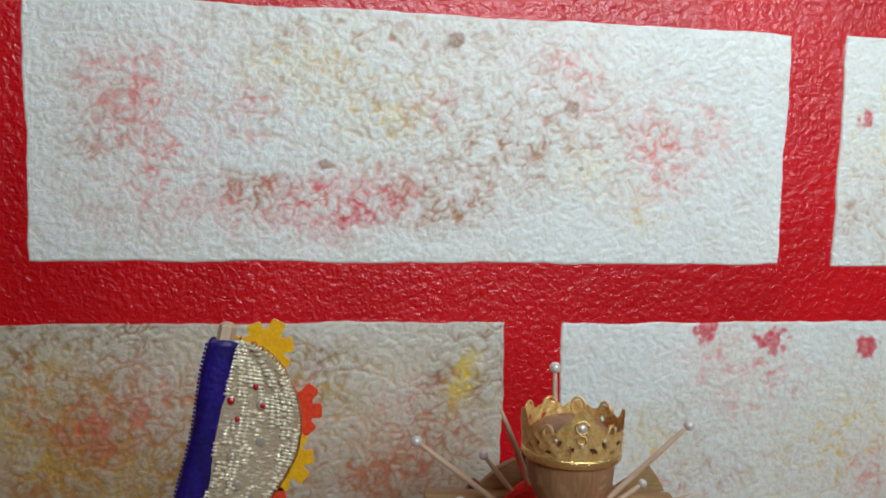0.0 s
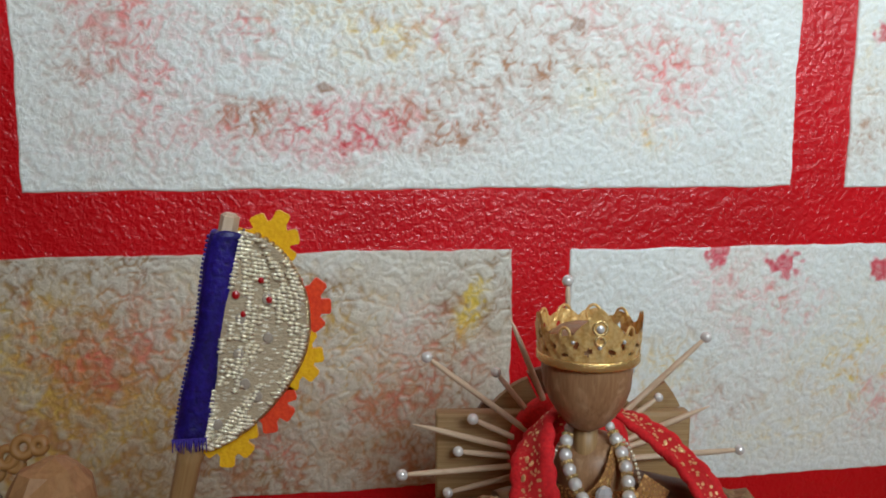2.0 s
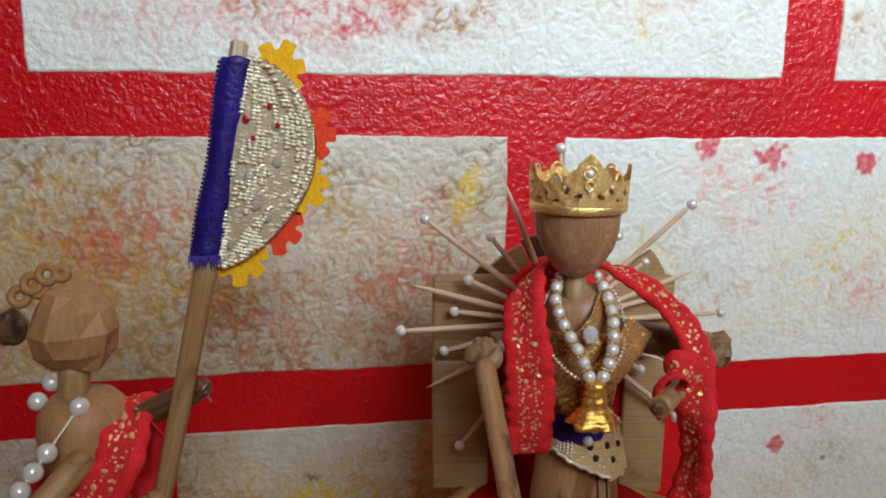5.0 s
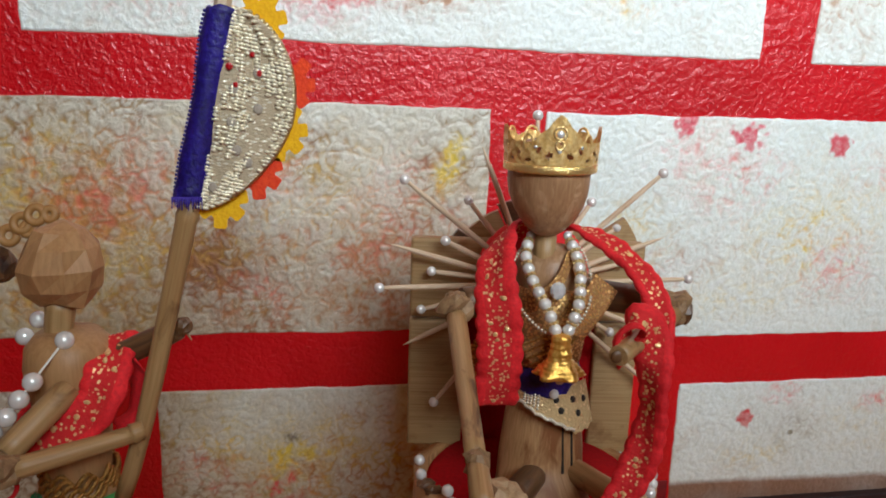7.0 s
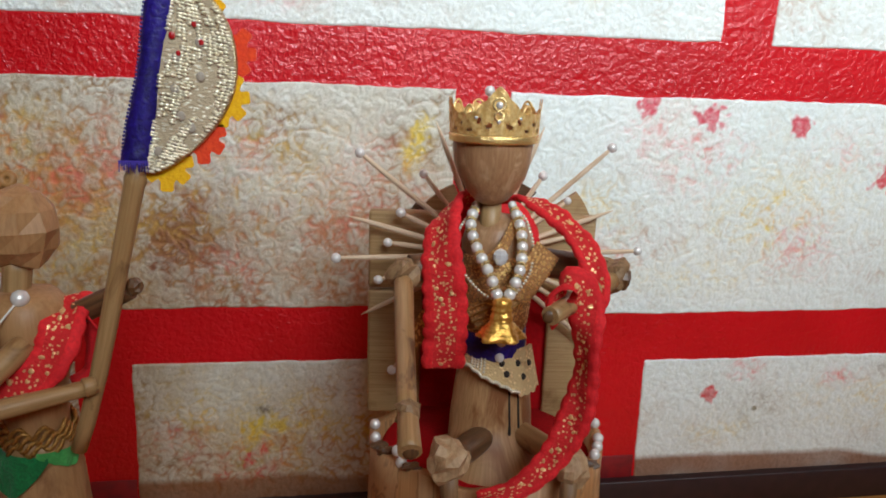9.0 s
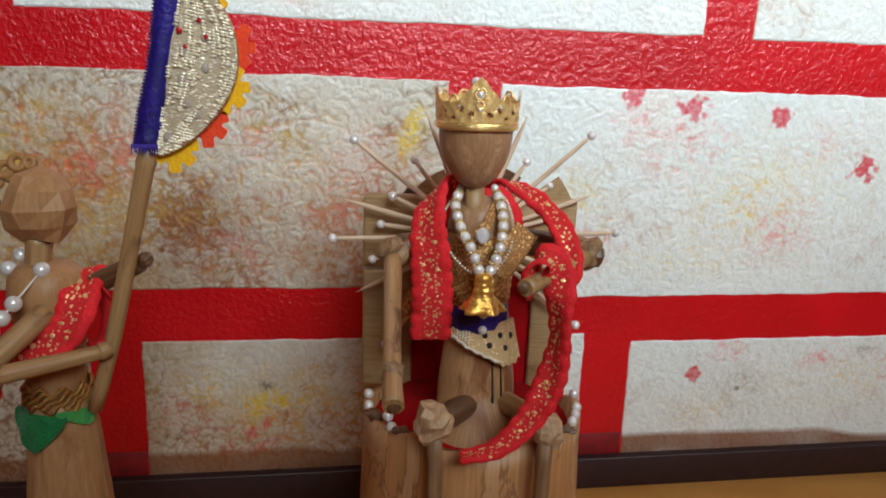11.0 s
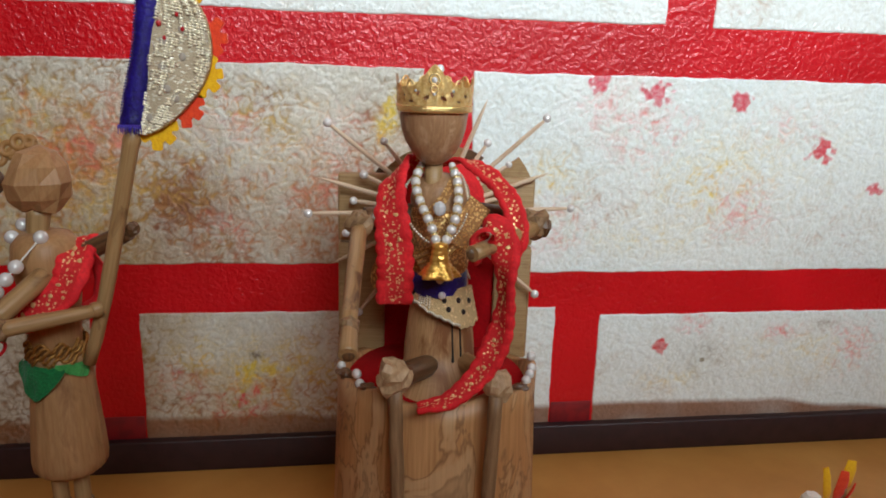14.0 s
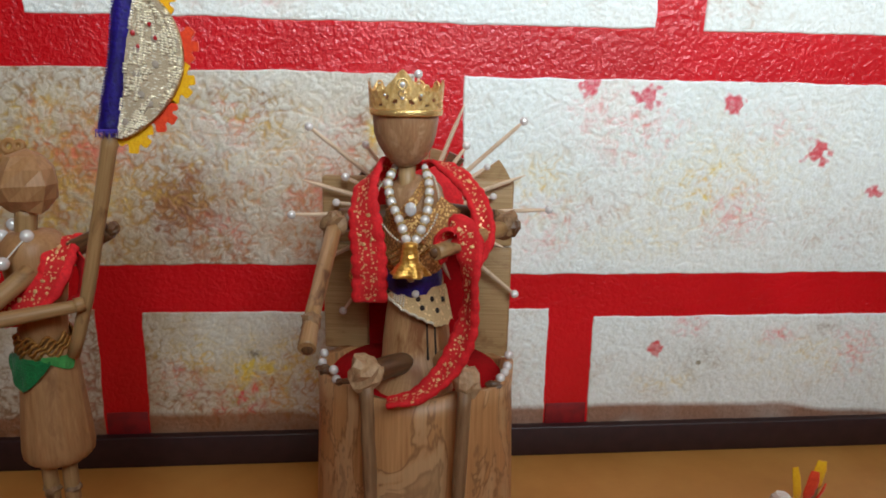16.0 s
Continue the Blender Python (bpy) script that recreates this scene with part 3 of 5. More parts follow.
def relief_sheet(name, x0, x1, z0, z1, step, y, rise, depth, edge, painted):
    """A crumpled sheet facing the room, with wavering edges that turn back to the wall behind."""
    nx, nz = max(int((x1 - x0) / step), 2), max(int((z1 - z0) / step), 2)
    x, z = np.meshgrid(np.linspace(x0, x1, nx + 1), np.linspace(z0, z1, nz + 1), indexing="ij")
    u, w = (x - x0) / (x1 - x0), (z - z0) / (z1 - z0)
    wave_x = edge * (grid_noise(z, z * 0 + x0, 0.02, 31) + 0.5 * grid_noise(z, z * 0 + x0, 0.005, 33) - 0.75)
    wave_z = edge * (grid_noise(x, x * 0 + z0, 0.02, 32) + 0.5 * grid_noise(x, x * 0 + z0, 0.005, 34) - 0.75)
    px, pz = x + wave_x * (2 * u - 1), z + wave_z * (2 * w - 1)
    h = crinkle(px, pz)
    py = y - rise * h
    rim = (u < 1e-6) | (u > 1 - 1e-6) | (w < 1e-6) | (w > 1 - 1e-6)
    py = np.where(rim, y + depth, py)
    verts = np.stack([px, py, pz], -1).reshape(-1, 3)
    i, j = np.meshgrid(np.arange(nx), np.arange(nz), indexing="ij")
    a = (i * (nz + 1) + j).ravel()
    faces = np.stack([a, a + nz + 1, a + nz + 2, a + 1], -1)
    me = bpy.data.meshes.new(name)
    me.vertices.add(len(verts)), me.loops.add(faces.size), me.polygons.add(len(faces))
    me.vertices.foreach_set("co", verts.astype(np.float32).ravel())
    me.loops.foreach_set("vertex_index", faces.astype(np.int32).ravel())
    me.polygons.foreach_set("loop_start", np.arange(0, faces.size, 4, dtype=np.int32))
    me.polygons.foreach_set("use_smooth", np.ones(len(faces), bool))
    me.update(calc_edges=True)
    if painted:
        c = np.ones((len(verts), 4), np.float32)
        c[:, :3] = paint(px, pz, h).reshape(-1, 3)
        over = rim.ravel() & (grid_noise(px, pz, 0.012, 40).ravel() > 0.35)   # red mixed in to darken the light-catching rim
        c[over, :3] = c[over, :3] * 0.35 + np.array((0.5, 0.01, 0.015)) * 0.65
        me.attributes.new("stain", "FLOAT_COLOR", "POINT").data.foreach_set("color", c.ravel())
    return me


wall = slab("wall_north", (-1.8, WALL_Y + 0.004, 0.0), (2.0, WALL_Y + 0.1, 2.4), RED_GLOSS, "red gloss painted wall with large pale plaster bricks", "wall")
sheet = part("mortar_paint", relief_sheet("mortar_paint", -0.45, 0.62, 0.002, 0.52, 0.002, WALL_Y, 0.00012, 0.004, 0.0, False), RED_GLOSS, wall, "glossy red painted mortar lines")
sheet.data.materials.append(RED_GLOSS)
BRICKS = [(-0.48, -0.1575, 0.272, 0.3865), (-0.1283, 0.2240, 0.2722, 0.3862), (0.2535, 0.606, 0.2715, 0.3870),
          (-0.2685, 0.0836, 0.1300, 0.2445), (0.1120, 0.4640, 0.1228, 0.2432), (0.4925, 0.62, 0.122, 0.242),
          (-0.359, -0.1072, 0.0185, 0.1030), (-0.0805, 0.1706, 0.0185, 0.1003), (0.1997, 0.4507, 0.0185, 0.0945), (0.479, 0.62, 0.0185, 0.093),
          (-0.30, 0.052, 0.4150, 0.52), (0.081, 0.433, 0.4150, 0.52)]
for x0, x1, z0, z1 in BRICKS:
    fine = 0.00072 if x0 < 0.47 and x1 > -0.2 and z0 < 0.4 else 0.003
    me = relief_sheet("painted_brick", x0, x1, z0, z1, fine, WALL_Y - 0.0007, 0.00050 if x1 < 0.09 else 0.00038, 0.0009, 0.0012, True)
    me.materials.append(PLASTER)
    part("painted_brick", me, PLASTER, wall)

thing("skirting", "dark maroon painted skirting strip along the wall", "skirting", None,
      Shape().block((-1.8, WALL_Y - 0.0065, 0.0), (2.0, WALL_Y + 0.002, 0.0205), 0, 0.0008), SKIRTING, kind="structure")

# Darker red strips carry the foot band across the mortar lines
DARK_FOOT = metal("dark_red_foot", (0.24, 0.004, 0.006), (0.16, 0.004, 0.006), 0.6, 160, 0.3, 0.0)
for x0, x1, top in ((-0.1062, -0.0815, 0.0350), (0.1716, 0.1987, 0.0345), (0.4517, 0.4780, 0.0250)):
    part("foot_band", Shape().block((x0, WALL_Y - 0.0010, 0.0195), (x1, WALL_Y + 0.0005, top), 0, 0.0004), DARK_FOOT, wall, "darker red band at the foot of the red paint")

# ---- the throne ----
K = pose(0.077, 0.222, 0, 0, 0, -8)
pearl_mesh = Shape().ball((0, 0, 0), 1.0, 0, 18, 11).mesh("pearl", [PEARL])
silver_mesh = Shape().ball((0, 0, 0), 1.0, 0, 10, 7).mesh("silver_bead", [SILVER_BEAD])
bead_mesh = Shape().ball((0, 0, 0), 1.0, 0, 10, 7).mesh("bead", [GOLD_BRIGHT])


def pearl(at, r, parent, name="pearl", mesh=None):
    ob = part(name, mesh or pearl_mesh, PEARL, parent)
    ob.location, ob.scale = at, (r, r, r)
    ob.rotation_euler = (random.random() * 3, random.random() * 3, 0)
    return ob


throne = thing("bamboo_throne", "handmade bamboo throne with pearl-tipped toothpick rays, standing on the floor", "throne", K)


def rim_z(a):
    """Height of the uneven rim of the seat tube, lower towards the front."""
    return 0.1172 - 0.0010 * math.sin(a) - 0.0085 * max(0.0, math.sin(a)) ** 0.8 + 0.0012 * math.sin(5 * a + 0.6) + 0.0008 * math.sin(11 * a)


tube, n = Shape(), 72
levels = [0.0, 0.004, 0.03, 0.06, 0.085, 0.1, 0.108, 1.0]
rings, grains = [], []
for z in levels:
    ring, grain = [], []
    for j in range(n):
        a = 2 * math.pi * j / n
        r = 0.0448 + 0.0034 * (1 - min(z, 0.11) / 0.11) + 0.0007 * noise.noise(Vector((math.cos(a) * 2.2, math.sin(a) * 2.2, z * 12)))
        ring.append((0.0015 + r * math.cos(a), r * math.sin(a), rim_z(a) if z == 1.0 else z))
        grain.append((r * math.cos(a), r * math.sin(a), z if z < 1 else 0.116))
    rings.append(ring), grains.append(grain)
for r, drop in ((0.0405, 0.0004), (0.0400, 0.012)):
    rings.append([(0.0015 + r * math.cos(2 * math.pi * j / n), r * math.sin(2 * math.pi * j / n), rim_z(2 * math.pi * j / n) - drop) for j in range(n)])
    grains.append([(r * math.cos(2 * math.pi * j / n) + 0.3, r * math.sin(2 * math.pi * j / n), 0.116 - drop) for j in range(n)])
tube.loft(rings, grains, 0, True)
part("seat_tube", tube, BARK, throne, "blotched section of thick bamboo")
part("seat", Shape().turned((0.0015, 0), [(0.0395, 0.1080), (0.0402, 0.1105), (0.0385, 0.1125), (0.001, 0.1135)], 48), RED_SATIN, throne, "red cloth seat")

for lo, hi in (((-0.0467, 0.027, 0.1655), (0.0447, 0.0335, 0.1975)), ((-0.0467, 0.0272, 0.1105), (-0.0245, 0.0335, 0.1645)),
               ((0.0275, 0.0272, 0.1085), (0.0450, 0.0335, 0.1645))):
    slats = Shape().block(lo, hi, 0, 0.0012, 0)
    board = part("back_board", slats, SLAT, throne, "bamboo board with fine lengthwise fibres")
part("back_cloth", Shape().block((-0.0255, 0.0300, 0.1085), (0.0285, 0.0325, 0.168), 0, 0.0006), RED_SATIN, throne, "red cloth behind the seated doll")
for k in range(11):
    a0, a1 = radians(8 + k * 15), radians(8 + k * 15 + 14.2)
    rr = 0.0335 + 0.002 * math.sin(k * 2.3) + (0.012 if k in (0, 1) else 0)
    wedge, depth = Shape(), 0.034 + 0.0012 * (k % 2)
    pts = [(0.003 * math.cos(a0), 0.18 + 0.003 * math.sin(a0))] + [(rr * math.cos(a0 + (a1 - a0) * i / 4), 0.18 + 0.92 * rr * math.sin(a0 + (a1 - a0) * i / 4)) for i in range(5)]
    wedge.loft([[(x, depth, z) for x, z in pts], [(x, depth + 0.003, z) for x, z in pts]],
               [[(z * 0.7 + k, 0, x) for x, z in pts], [(z * 0.7 + k, 0.003, x) for x, z in pts]], 0, True, True)
    part("fan_blade", wedge, SLAT if k % 3 else DARKSTICK, throne, "thin fan-shaped bamboo chip")
disc = Shape()
disc.loft([[(0.0 + r * math.cos(2 * math.pi * j / 40), y, 0.1855 + r * math.sin(2 * math.pi * j / 40)) for j in range(40)] for r, y in ((0.021, 0.027), (0.0217, 0.0225), (0.0205, 0.0185), (0.001, 0.0180))],
          [[(math.cos(j), math.sin(j), 0) for j in range(40)]] * 4)
part("halo_disc", disc, RED_FELT, throne, "round red velvet disc")

# Rays: tip x, tip z, depth, pearl radius (0: sharpened point)
RAYS = [(-0.001, 0.2455, 0.0255, 0.0020), (0.0477, 0.2255, 0.0250, 0.0019), (0.0316, 0.2042, 0.0240, 0.0016), (0.0500, 0.2010, 0.024, 0), (0.0350, 0.1905, 0.0235, 0.0017),
        (0.0612, 0.1848, 0.0240, 0.0018), (0.0469, 0.1434, 0.0225, 0.0020), (0.0317, 0.1632, 0.0215, 0.0019), (0.0217, 0.2135, 0.0265, 0.0019), (-0.0495, 0.2215, 0.0155, 0.0019), (-0.0254, 0.2129, 0.0260, 0.0018),
        (-0.0338, 0.1985, 0.0190, 0.0020), (-0.0545, 0.1964, 0.020, 0), (-0.0387, 0.1860, 0.0210, 0.0019), (-0.0580, 0.1812, 0.0130, 0.0020), (-0.0423, 0.1704, 0.0220, 0.0019),
        (-0.0490, 0.1556, 0.0220, 0), (-0.0362, 0.1322, 0.0215, 0.0020), (-0.0212, 0.2335, 0.0230, 0), (0.0205, 0.2330, 0.0230, 0), (0.0420, 0.1660, 0.0220, 0), (0.0160, 0.1510, 0.0180, 0)]
for x, z, y, r in RAYS:
    ray = Shape()
    a, b = Vector((x * 0.08, 0.0205, 0.182 + (z - 0.182) * 0.08)), Vector((x, y, z))
    steps = [0, 0.3, 0.6, 0.8, 0.92, 1.0]
    girth = [0.00105, 0.00108, 0.00106, 0.0010, 0.0006, 0.00012] if r == 0 else [0.00105, 0.00108, 0.00105, 0.0010, 0.00085, 0.0006]
    ray.tube([a.lerp(b, s) for s in steps], girth, 9)
    stick = part("ray", ray, PICK, throne, "pale wooden toothpick")
    if r:
        pearl(b, r, stick)
for a, dz in ((180, 0.001), (190, 0.0005), (219, 0.0032), (222, -0.0006), (2, 0.0015), (-13, 0.0022), (-19, 0.0006), (-26, -0.0005)):
    t = radians(a)
    pearl((0.0015 + 0.0428 * math.cos(t), 0.0428 * math.sin(t), rim_z(t) + 0.0012 + dz), 0.0021, throne, "rim_pearl")
for a in (200, 208, 229, -34):
    t = radians(a)
    part("rim_chip", Shape().ball((0.0015 + 0.0428 * math.cos(t), 0.0428 * math.sin(t), rim_z(t) + 0.0002), (0.0035, 0.0022, 0.0016), 0, 10, 7, True, 0.5), DARKSTICK, throne, "dark rough bamboo splinter")

# ---- the seated doll: one carved form ----
HX, HY = -0.0026, -0.0165
doll = Shape()
doll.turned((HX, HY), [(0.0030, 0.2092), (0.0058, 0.2108), (0.0086, 0.2140), (0.0112, 0.2185), (0.0127, 0.2230), (0.0133, 0.2275), (0.0134, 0.2320), (0.0125, 0.2365), (0.0085, 0.2395), (0.002, 0.2405)], 22, 1,
            form=lambda a, z: 1 + 0.02 * math.sin(3 * a + z * 300) + 0.012 * math.sin(8 * a))
doll.turned((HX + 0.0004, -0.0150), [(0.0039, 0.1930), (0.0037, 0.2010), (0.0036, 0.2100)], 14, 0)
doll.turned((0.0010, -0.0105), [(0.0090, 0.1500), (0.0098, 0.1600), (0.0108, 0.1750), (0.0122, 0.1880), (0.0125, 0.1950), (0.0112, 0.2000), (0.0075, 0.2038), (0.002, 0.2050)], 24, 1, squash=0.92)


def lap(a, z):
    """Carved lap, spreading forward over the seat towards its foot."""
    spread = 1.15 * max(0.0, -math.sin(a)) ** 1.5 * max(0.0, (0.126 - z) / 0.0175)
    return 1 + spread + 0.018 * math.sin(6 * a + 0.7) + 0.01 * math.sin(13 * a)


doll.turned((0.0022, -0.0080), [(0.0158, 0.1085), (0.0157, 0.1120), (0.0157, 0.1150), (0.0156, 0.1180), (0.0154, 0.1215), (0.0152, 0.1260), (0.0150, 0.1300), (0.0136, 0.1430), (0.0120, 0.1530), (0.0112, 0.1600)], 30, 2, form=lap, squash=0.85)
# thighs, knees and shins hanging over the rim
doll.stem((-0.0015, -0.0180, 0.1235), (-0.0125, -0.0440, 0.1300), 0.0048, 0.0048, 3)
doll.ball((-0.0150, -0.0480, 0.1305), (0.0072, 0.0064, 0.0072), 6, 11, 8, True, 0.4)
doll.stem((-0.0145, -0.0495, 0.1280), (-0.0105, -0.0520, 0.0150), 0.0029, 0.0028, 7, 14, 12, 0.2)
doll.stem((0.0105, -0.0100, 0.1235), (0.0245, -0.0400, 0.1275), 0.0044, 0.0044, 0)
# dark stems laid on the lap for the shade of two grooves
for sx, lo_z in ((0.0085, 0.117), (0.0122, 0.114)):
    doll.stem((sx, -0.0205 + (sx - 0.0085) * 0.35, lo_z), (sx * 0.86, -0.0183 + (sx - 0.0085) * 0.3, 0.1430), 0.0007, 0.0005, 5, 6, 6, 0.3)
doll.ball((0.0252, -0.0460, 0.1280), (0.0062, 0.0055, 0.0062), 6, 12, 8, True, 0.35)
doll.stem((0.0245, -0.0485, 0.1250), (0.0215, -0.0525, 0.0150), 0.0027, 0.0027, 7, 14, 12, 0.2)
doll.ball((-0.0105, -0.0560, 0.0105), (0.0055, 0.0090, 0.0050), 4, 12, 8, True, 0.2)
doll.ball((0.0215, -0.0565, 0.0105), (0.0055, 0.0090, 0.0050), 4, 12, 8, True, 0.2)
# arms
doll.stem((-0.0080, -0.0120, 0.1880), (-0.0290, -0.0210, 0.1870), 0.0046, 0.0046, 3)
doll.ball((-0.0310, -0.0225, 0.1855), (0.0058, 0.0055, 0.0056), 4, 11, 8, True, 0.4)
doll.stem((-0.0312, -0.0235, 0.1840), (-0.0280, -0.0840, 0.1655), 0.0033, 0.0027, 0, 12, 14, 0.06)
doll.ball((-0.0277, -0.0850, 0.1650), (0.0036, 0.0030, 0.0036), 4, 11, 7, True, 0.45)
doll.stem((-0.0277, -0.0855, 0.1648), (-0.0268, -0.0960, 0.1600), 0.0027, 0.0031, 0, 5, 14, 0.05)
doll.ball((-0.0267, -0.0958, 0.1600), (0.0022, 0.0008, 0.0022), 3, 10, 6)
doll.stem((0.0100, -0.0110, 0.1890), (0.0350, -0.0235, 0.1885), 0.0052, 0.0050, 3)
doll.ball((0.0385, -0.0250, 0.1880), (0.0062, 0.0058, 0.0062), 4, 11, 8, True, 0.4)
doll.ball((0.0412, -0.0258, 0.1876), (0.0036, 0.0046, 0.0048), 3, 11, 7, True, 0.3)
doll.stem((0.0375, -0.0280, 0.1870), (0.0125, -0.0590, 0.1840), 0.0034, 0.0029, 0, 10, 14, 0.05)
doll.ball((0.0122, -0.0592, 0.1839), (0.0019, 0.0006, 0.0019), 3, 10, 6)
thing("seated_doll", "faceless brown carved bamboo doll sitting on the bamboo throne", "doll", K, doll, [STICK, HEADWOOD, BAMBOO, DARKSTICK, KNOT, DARK, PALEKNOT, SHIN])

# ---- what the doll wears ----
crown = thing("crown", "small pierced gold foil crown with stones, on the seated doll's head", "crown", K)
band = Shape().turned((HX, HY), [(0.0137, 0.2304), (0.0146, 0.2303), (0.0149, 0.2308), (0.0148, 0.2316), (0.0149, 0.2324), (0.0146, 0.2331), (0.0137, 0.2329)], 96, caps=False, form=lambda a, z: 1 + 0.006 * math.sin(31 * a + z * 2500))
part("band", band, GOLD_BAND, crown, "bright beaded gold band")
wall_shape, na, nz = Shape(), 210, 18


def crown_top(a):
    """Height of the pierced edge: a tall point in front, lower points round the rest."""
    d = abs(math.atan2(math.sin(a + math.pi / 2), math.cos(a + math.pi / 2)))
    gable = 0.0088 * max(0.0, 1 - d / 0.58) ** 1.15
    side = 0.0052 * max(0.0, 1 - abs(d - 1.45) / 0.34)
    back = 0.0022 * abs(math.sin(5 * d)) if d > 1.9 else 0.0
    return 0.2395 + gable + side + back + 0.0005 * abs(math.sin(13 * d))


for sgn, rad in ((1, 0.0146), (-1, 0.0140)):
    base = len(wall_shape.v)
    for i in range(na):
        a = 2 * math.pi * i / na
        for j in range(nz + 1):
            u = j / nz
            r = rad + 0.0006 * u + 0.0002 * math.sin(24 * a) * math.sin(9 * u)
            z = 0.2325 + (crown_top(a) - 0.2325) * u
            wall_shape.v.append((HX + r * math.cos(a), HY + r * math.sin(a), z))
            wall_shape.g.append((a * 0.014, 0, z))
    for i in range(na):
        d = ((i / na + 0.25) * 14 + 0.5) % 1
        for j in range(nz):
            e = min(d, 1 - d)
            hole = (e / 0.16) ** 2 + ((j - 4.5) / 1.6) ** 2 < 1 or ((d - 0.5) / 0.13) ** 2 + ((j - 9.5) / 1.9) ** 2 < 1
            if not hole:
                q = (base + i * (nz + 1) + j, base + ((i + 1) % na) * (nz + 1) + j, base + ((i + 1) % na) * (nz + 1) + j + 1, base + i * (nz + 1) + j + 1)
                wall_shape.face(q if sgn > 0 else q[::-1], 0, False)
part("filigree", wall_shape, GOLD, crown, "pierced gold foil points")
for deg, wide in ((-52, 0.0015), (-128, 0.0015), (36, 0.0022), (72, 0.0022), (108, 0.0022), (144, 0.0022)):
    a = radians(deg)
    c, t = Vector((HX + 0.0146 * math.cos(a), HY + 0.0146 * math.sin(a), 0.2402)), Vector((-math.sin(a), math.cos(a), 0))
    loop = [c + t * wide * math.cos(s) + Vector((0, 0, 1.35 * wide * math.sin(s))) for s in np.linspace(-0.5, math.pi + 0.5, 14)]
    part("loop", Shape().tube(loop, 0.00045, 7), GOLD, crown)
for z, r in ((0.2428, 0.0019), (0.2392, 0.0013)):
    ring = [(HX + r * math.cos(s), HY - 0.0150, z + r * math.sin(s)) for s in np.linspace(0, 2 * math.pi, 18)]
    part("medallion_rim", Shape().tube(ring, 0.0004, 7, caps=False), GOLD_BRIGHT, crown, "bright gold ring round a stone")
for a, z, r in ((-90, 0.2425, 0.0012), (-62, 0.2385, 0.0006), (-118, 0.2385, 0.0006), (-90, 0.2375, 0.0007)):
    t = radians(a)
    pos = Vector((HX + 0.0150 * math.cos(t), HY + 0.0150 * math.sin(t), z))
    stone = Shape().ball((0, 0, 0), (r, r * 0.6, r), 0, 12, 7)
    ob = part("stone", stone, SILVER, crown, "clear silver stone")
    ob.location, ob.rotation_euler = pos, (0, 0, t + math.pi / 2)

necklace = thing("pearl_necklace", "two strands of white pearls with gold beads on the doll", "necklace", K)
for path in ([(-0.0072, -0.0150, 0.2085), (-0.0092, -0.0205, 0.2030), (-0.0072, -0.0260, 0.1960), (-0.0030, -0.0318, 0.1885), (-0.0006, -0.0338, 0.1826)],
             [(0.0052, -0.0140, 0.2085), (0.0074, -0.0205, 0.2025), (0.0078, -0.0265, 0.1960), (0.0064, -0.0318, 0.1890), (0.0036, -0.0338, 0.1826)]):
    p = spline(path, 17)
    for i, q in enumerate(p):
        if i % 2 == 0:
            pearl(q, 0.0020 if i else 0.0015, necklace)
        else:
            for k in range(7):
                a = 2 * math.pi * k / 7
                w = Vector(p[i + 1] - p[i - 1]).normalized()
                s = w.orthogonal().normalized()
                pearl(Vector(q) + (s * math.cos(a) + w.cross(s) * math.sin(a)) * 0.0013, 0.00060, necklace, "gold_bead", bead_mesh)
chain = thing("bead_chain", "thin chain of small pale gold beads on the doll's chest", "chain", K)
for q in spline([(-0.0075, -0.013, 0.2070), (-0.0128, -0.0200, 0.2010), (-0.0140, -0.0255, 0.1940), (-0.0100, -0.0290, 0.1865), (-0.0030, -0.0315, 0.1808), (0.0040, -0.0320, 0.1810), (0.0100, -0.0290, 0.1880), (0.0118, -0.0240, 0.1960), (0.0098, -0.0180, 0.2040), (0.0060, -0.0130, 0.2075)], 66):
    pearl(q, 0.00058, chain, "bead", silver_mesh)
pendant = thing("pendant", "ribbed gold foil bell pendant hanging below the pearls", "pendant", K)
BELL_FORM = [(0.0012, 0.1818), (0.0026, 0.1812), (0.0029, 0.1800), (0.0027, 0.1790), (0.0031, 0.1780), (0.0029, 0.1770), (0.0034, 0.1760), (0.0035, 0.1748), (0.0037, 0.1738), (0.0047, 0.1722), (0.0061, 0.1702), (0.0070, 0.1686), (0.0066, 0.1684), (0.0040, 0.1712)]
BELL_FORM = [tuple(q) for q in spline(BELL_FORM, 44)]


def crumpled_foil(a, z):
    """Lobed mouth, pinched ribs and dents of the foil bell."""
    lobes = 0.17 * math.sin(5 * a + 0.5) * (0.1745 - z) / 0.006 if z < 0.1745 else 0.03 * math.sin(10 * a)
    return 1.08 + lobes + 0.035 * math.sin(z * 5200 + 1.5 * math.sin(2 * a)) + 0.10 * noise.noise(Vector((math.cos(a) * 2.5, math.sin(a) * 2.5, z * 700)))


bell = Shape().turned((0.0012, -0.0352), BELL_FORM, 44, form=crumpled_foil, squash=0.8)
part("bell", bell, BELL_GOLD, pendant)
pearl((0.0016, -0.0352, 0.1668), 0.0017, pendant, "clapper_pearl")
brooch = thing("brooch", "clear faceted stone pinned on the doll's chest cloth", "brooch", K, Shape().ball((0.0006, -0.0278, 0.1935), (0.0025, 0.0014, 0.0030), 0, 8, 6, True), SILVER)

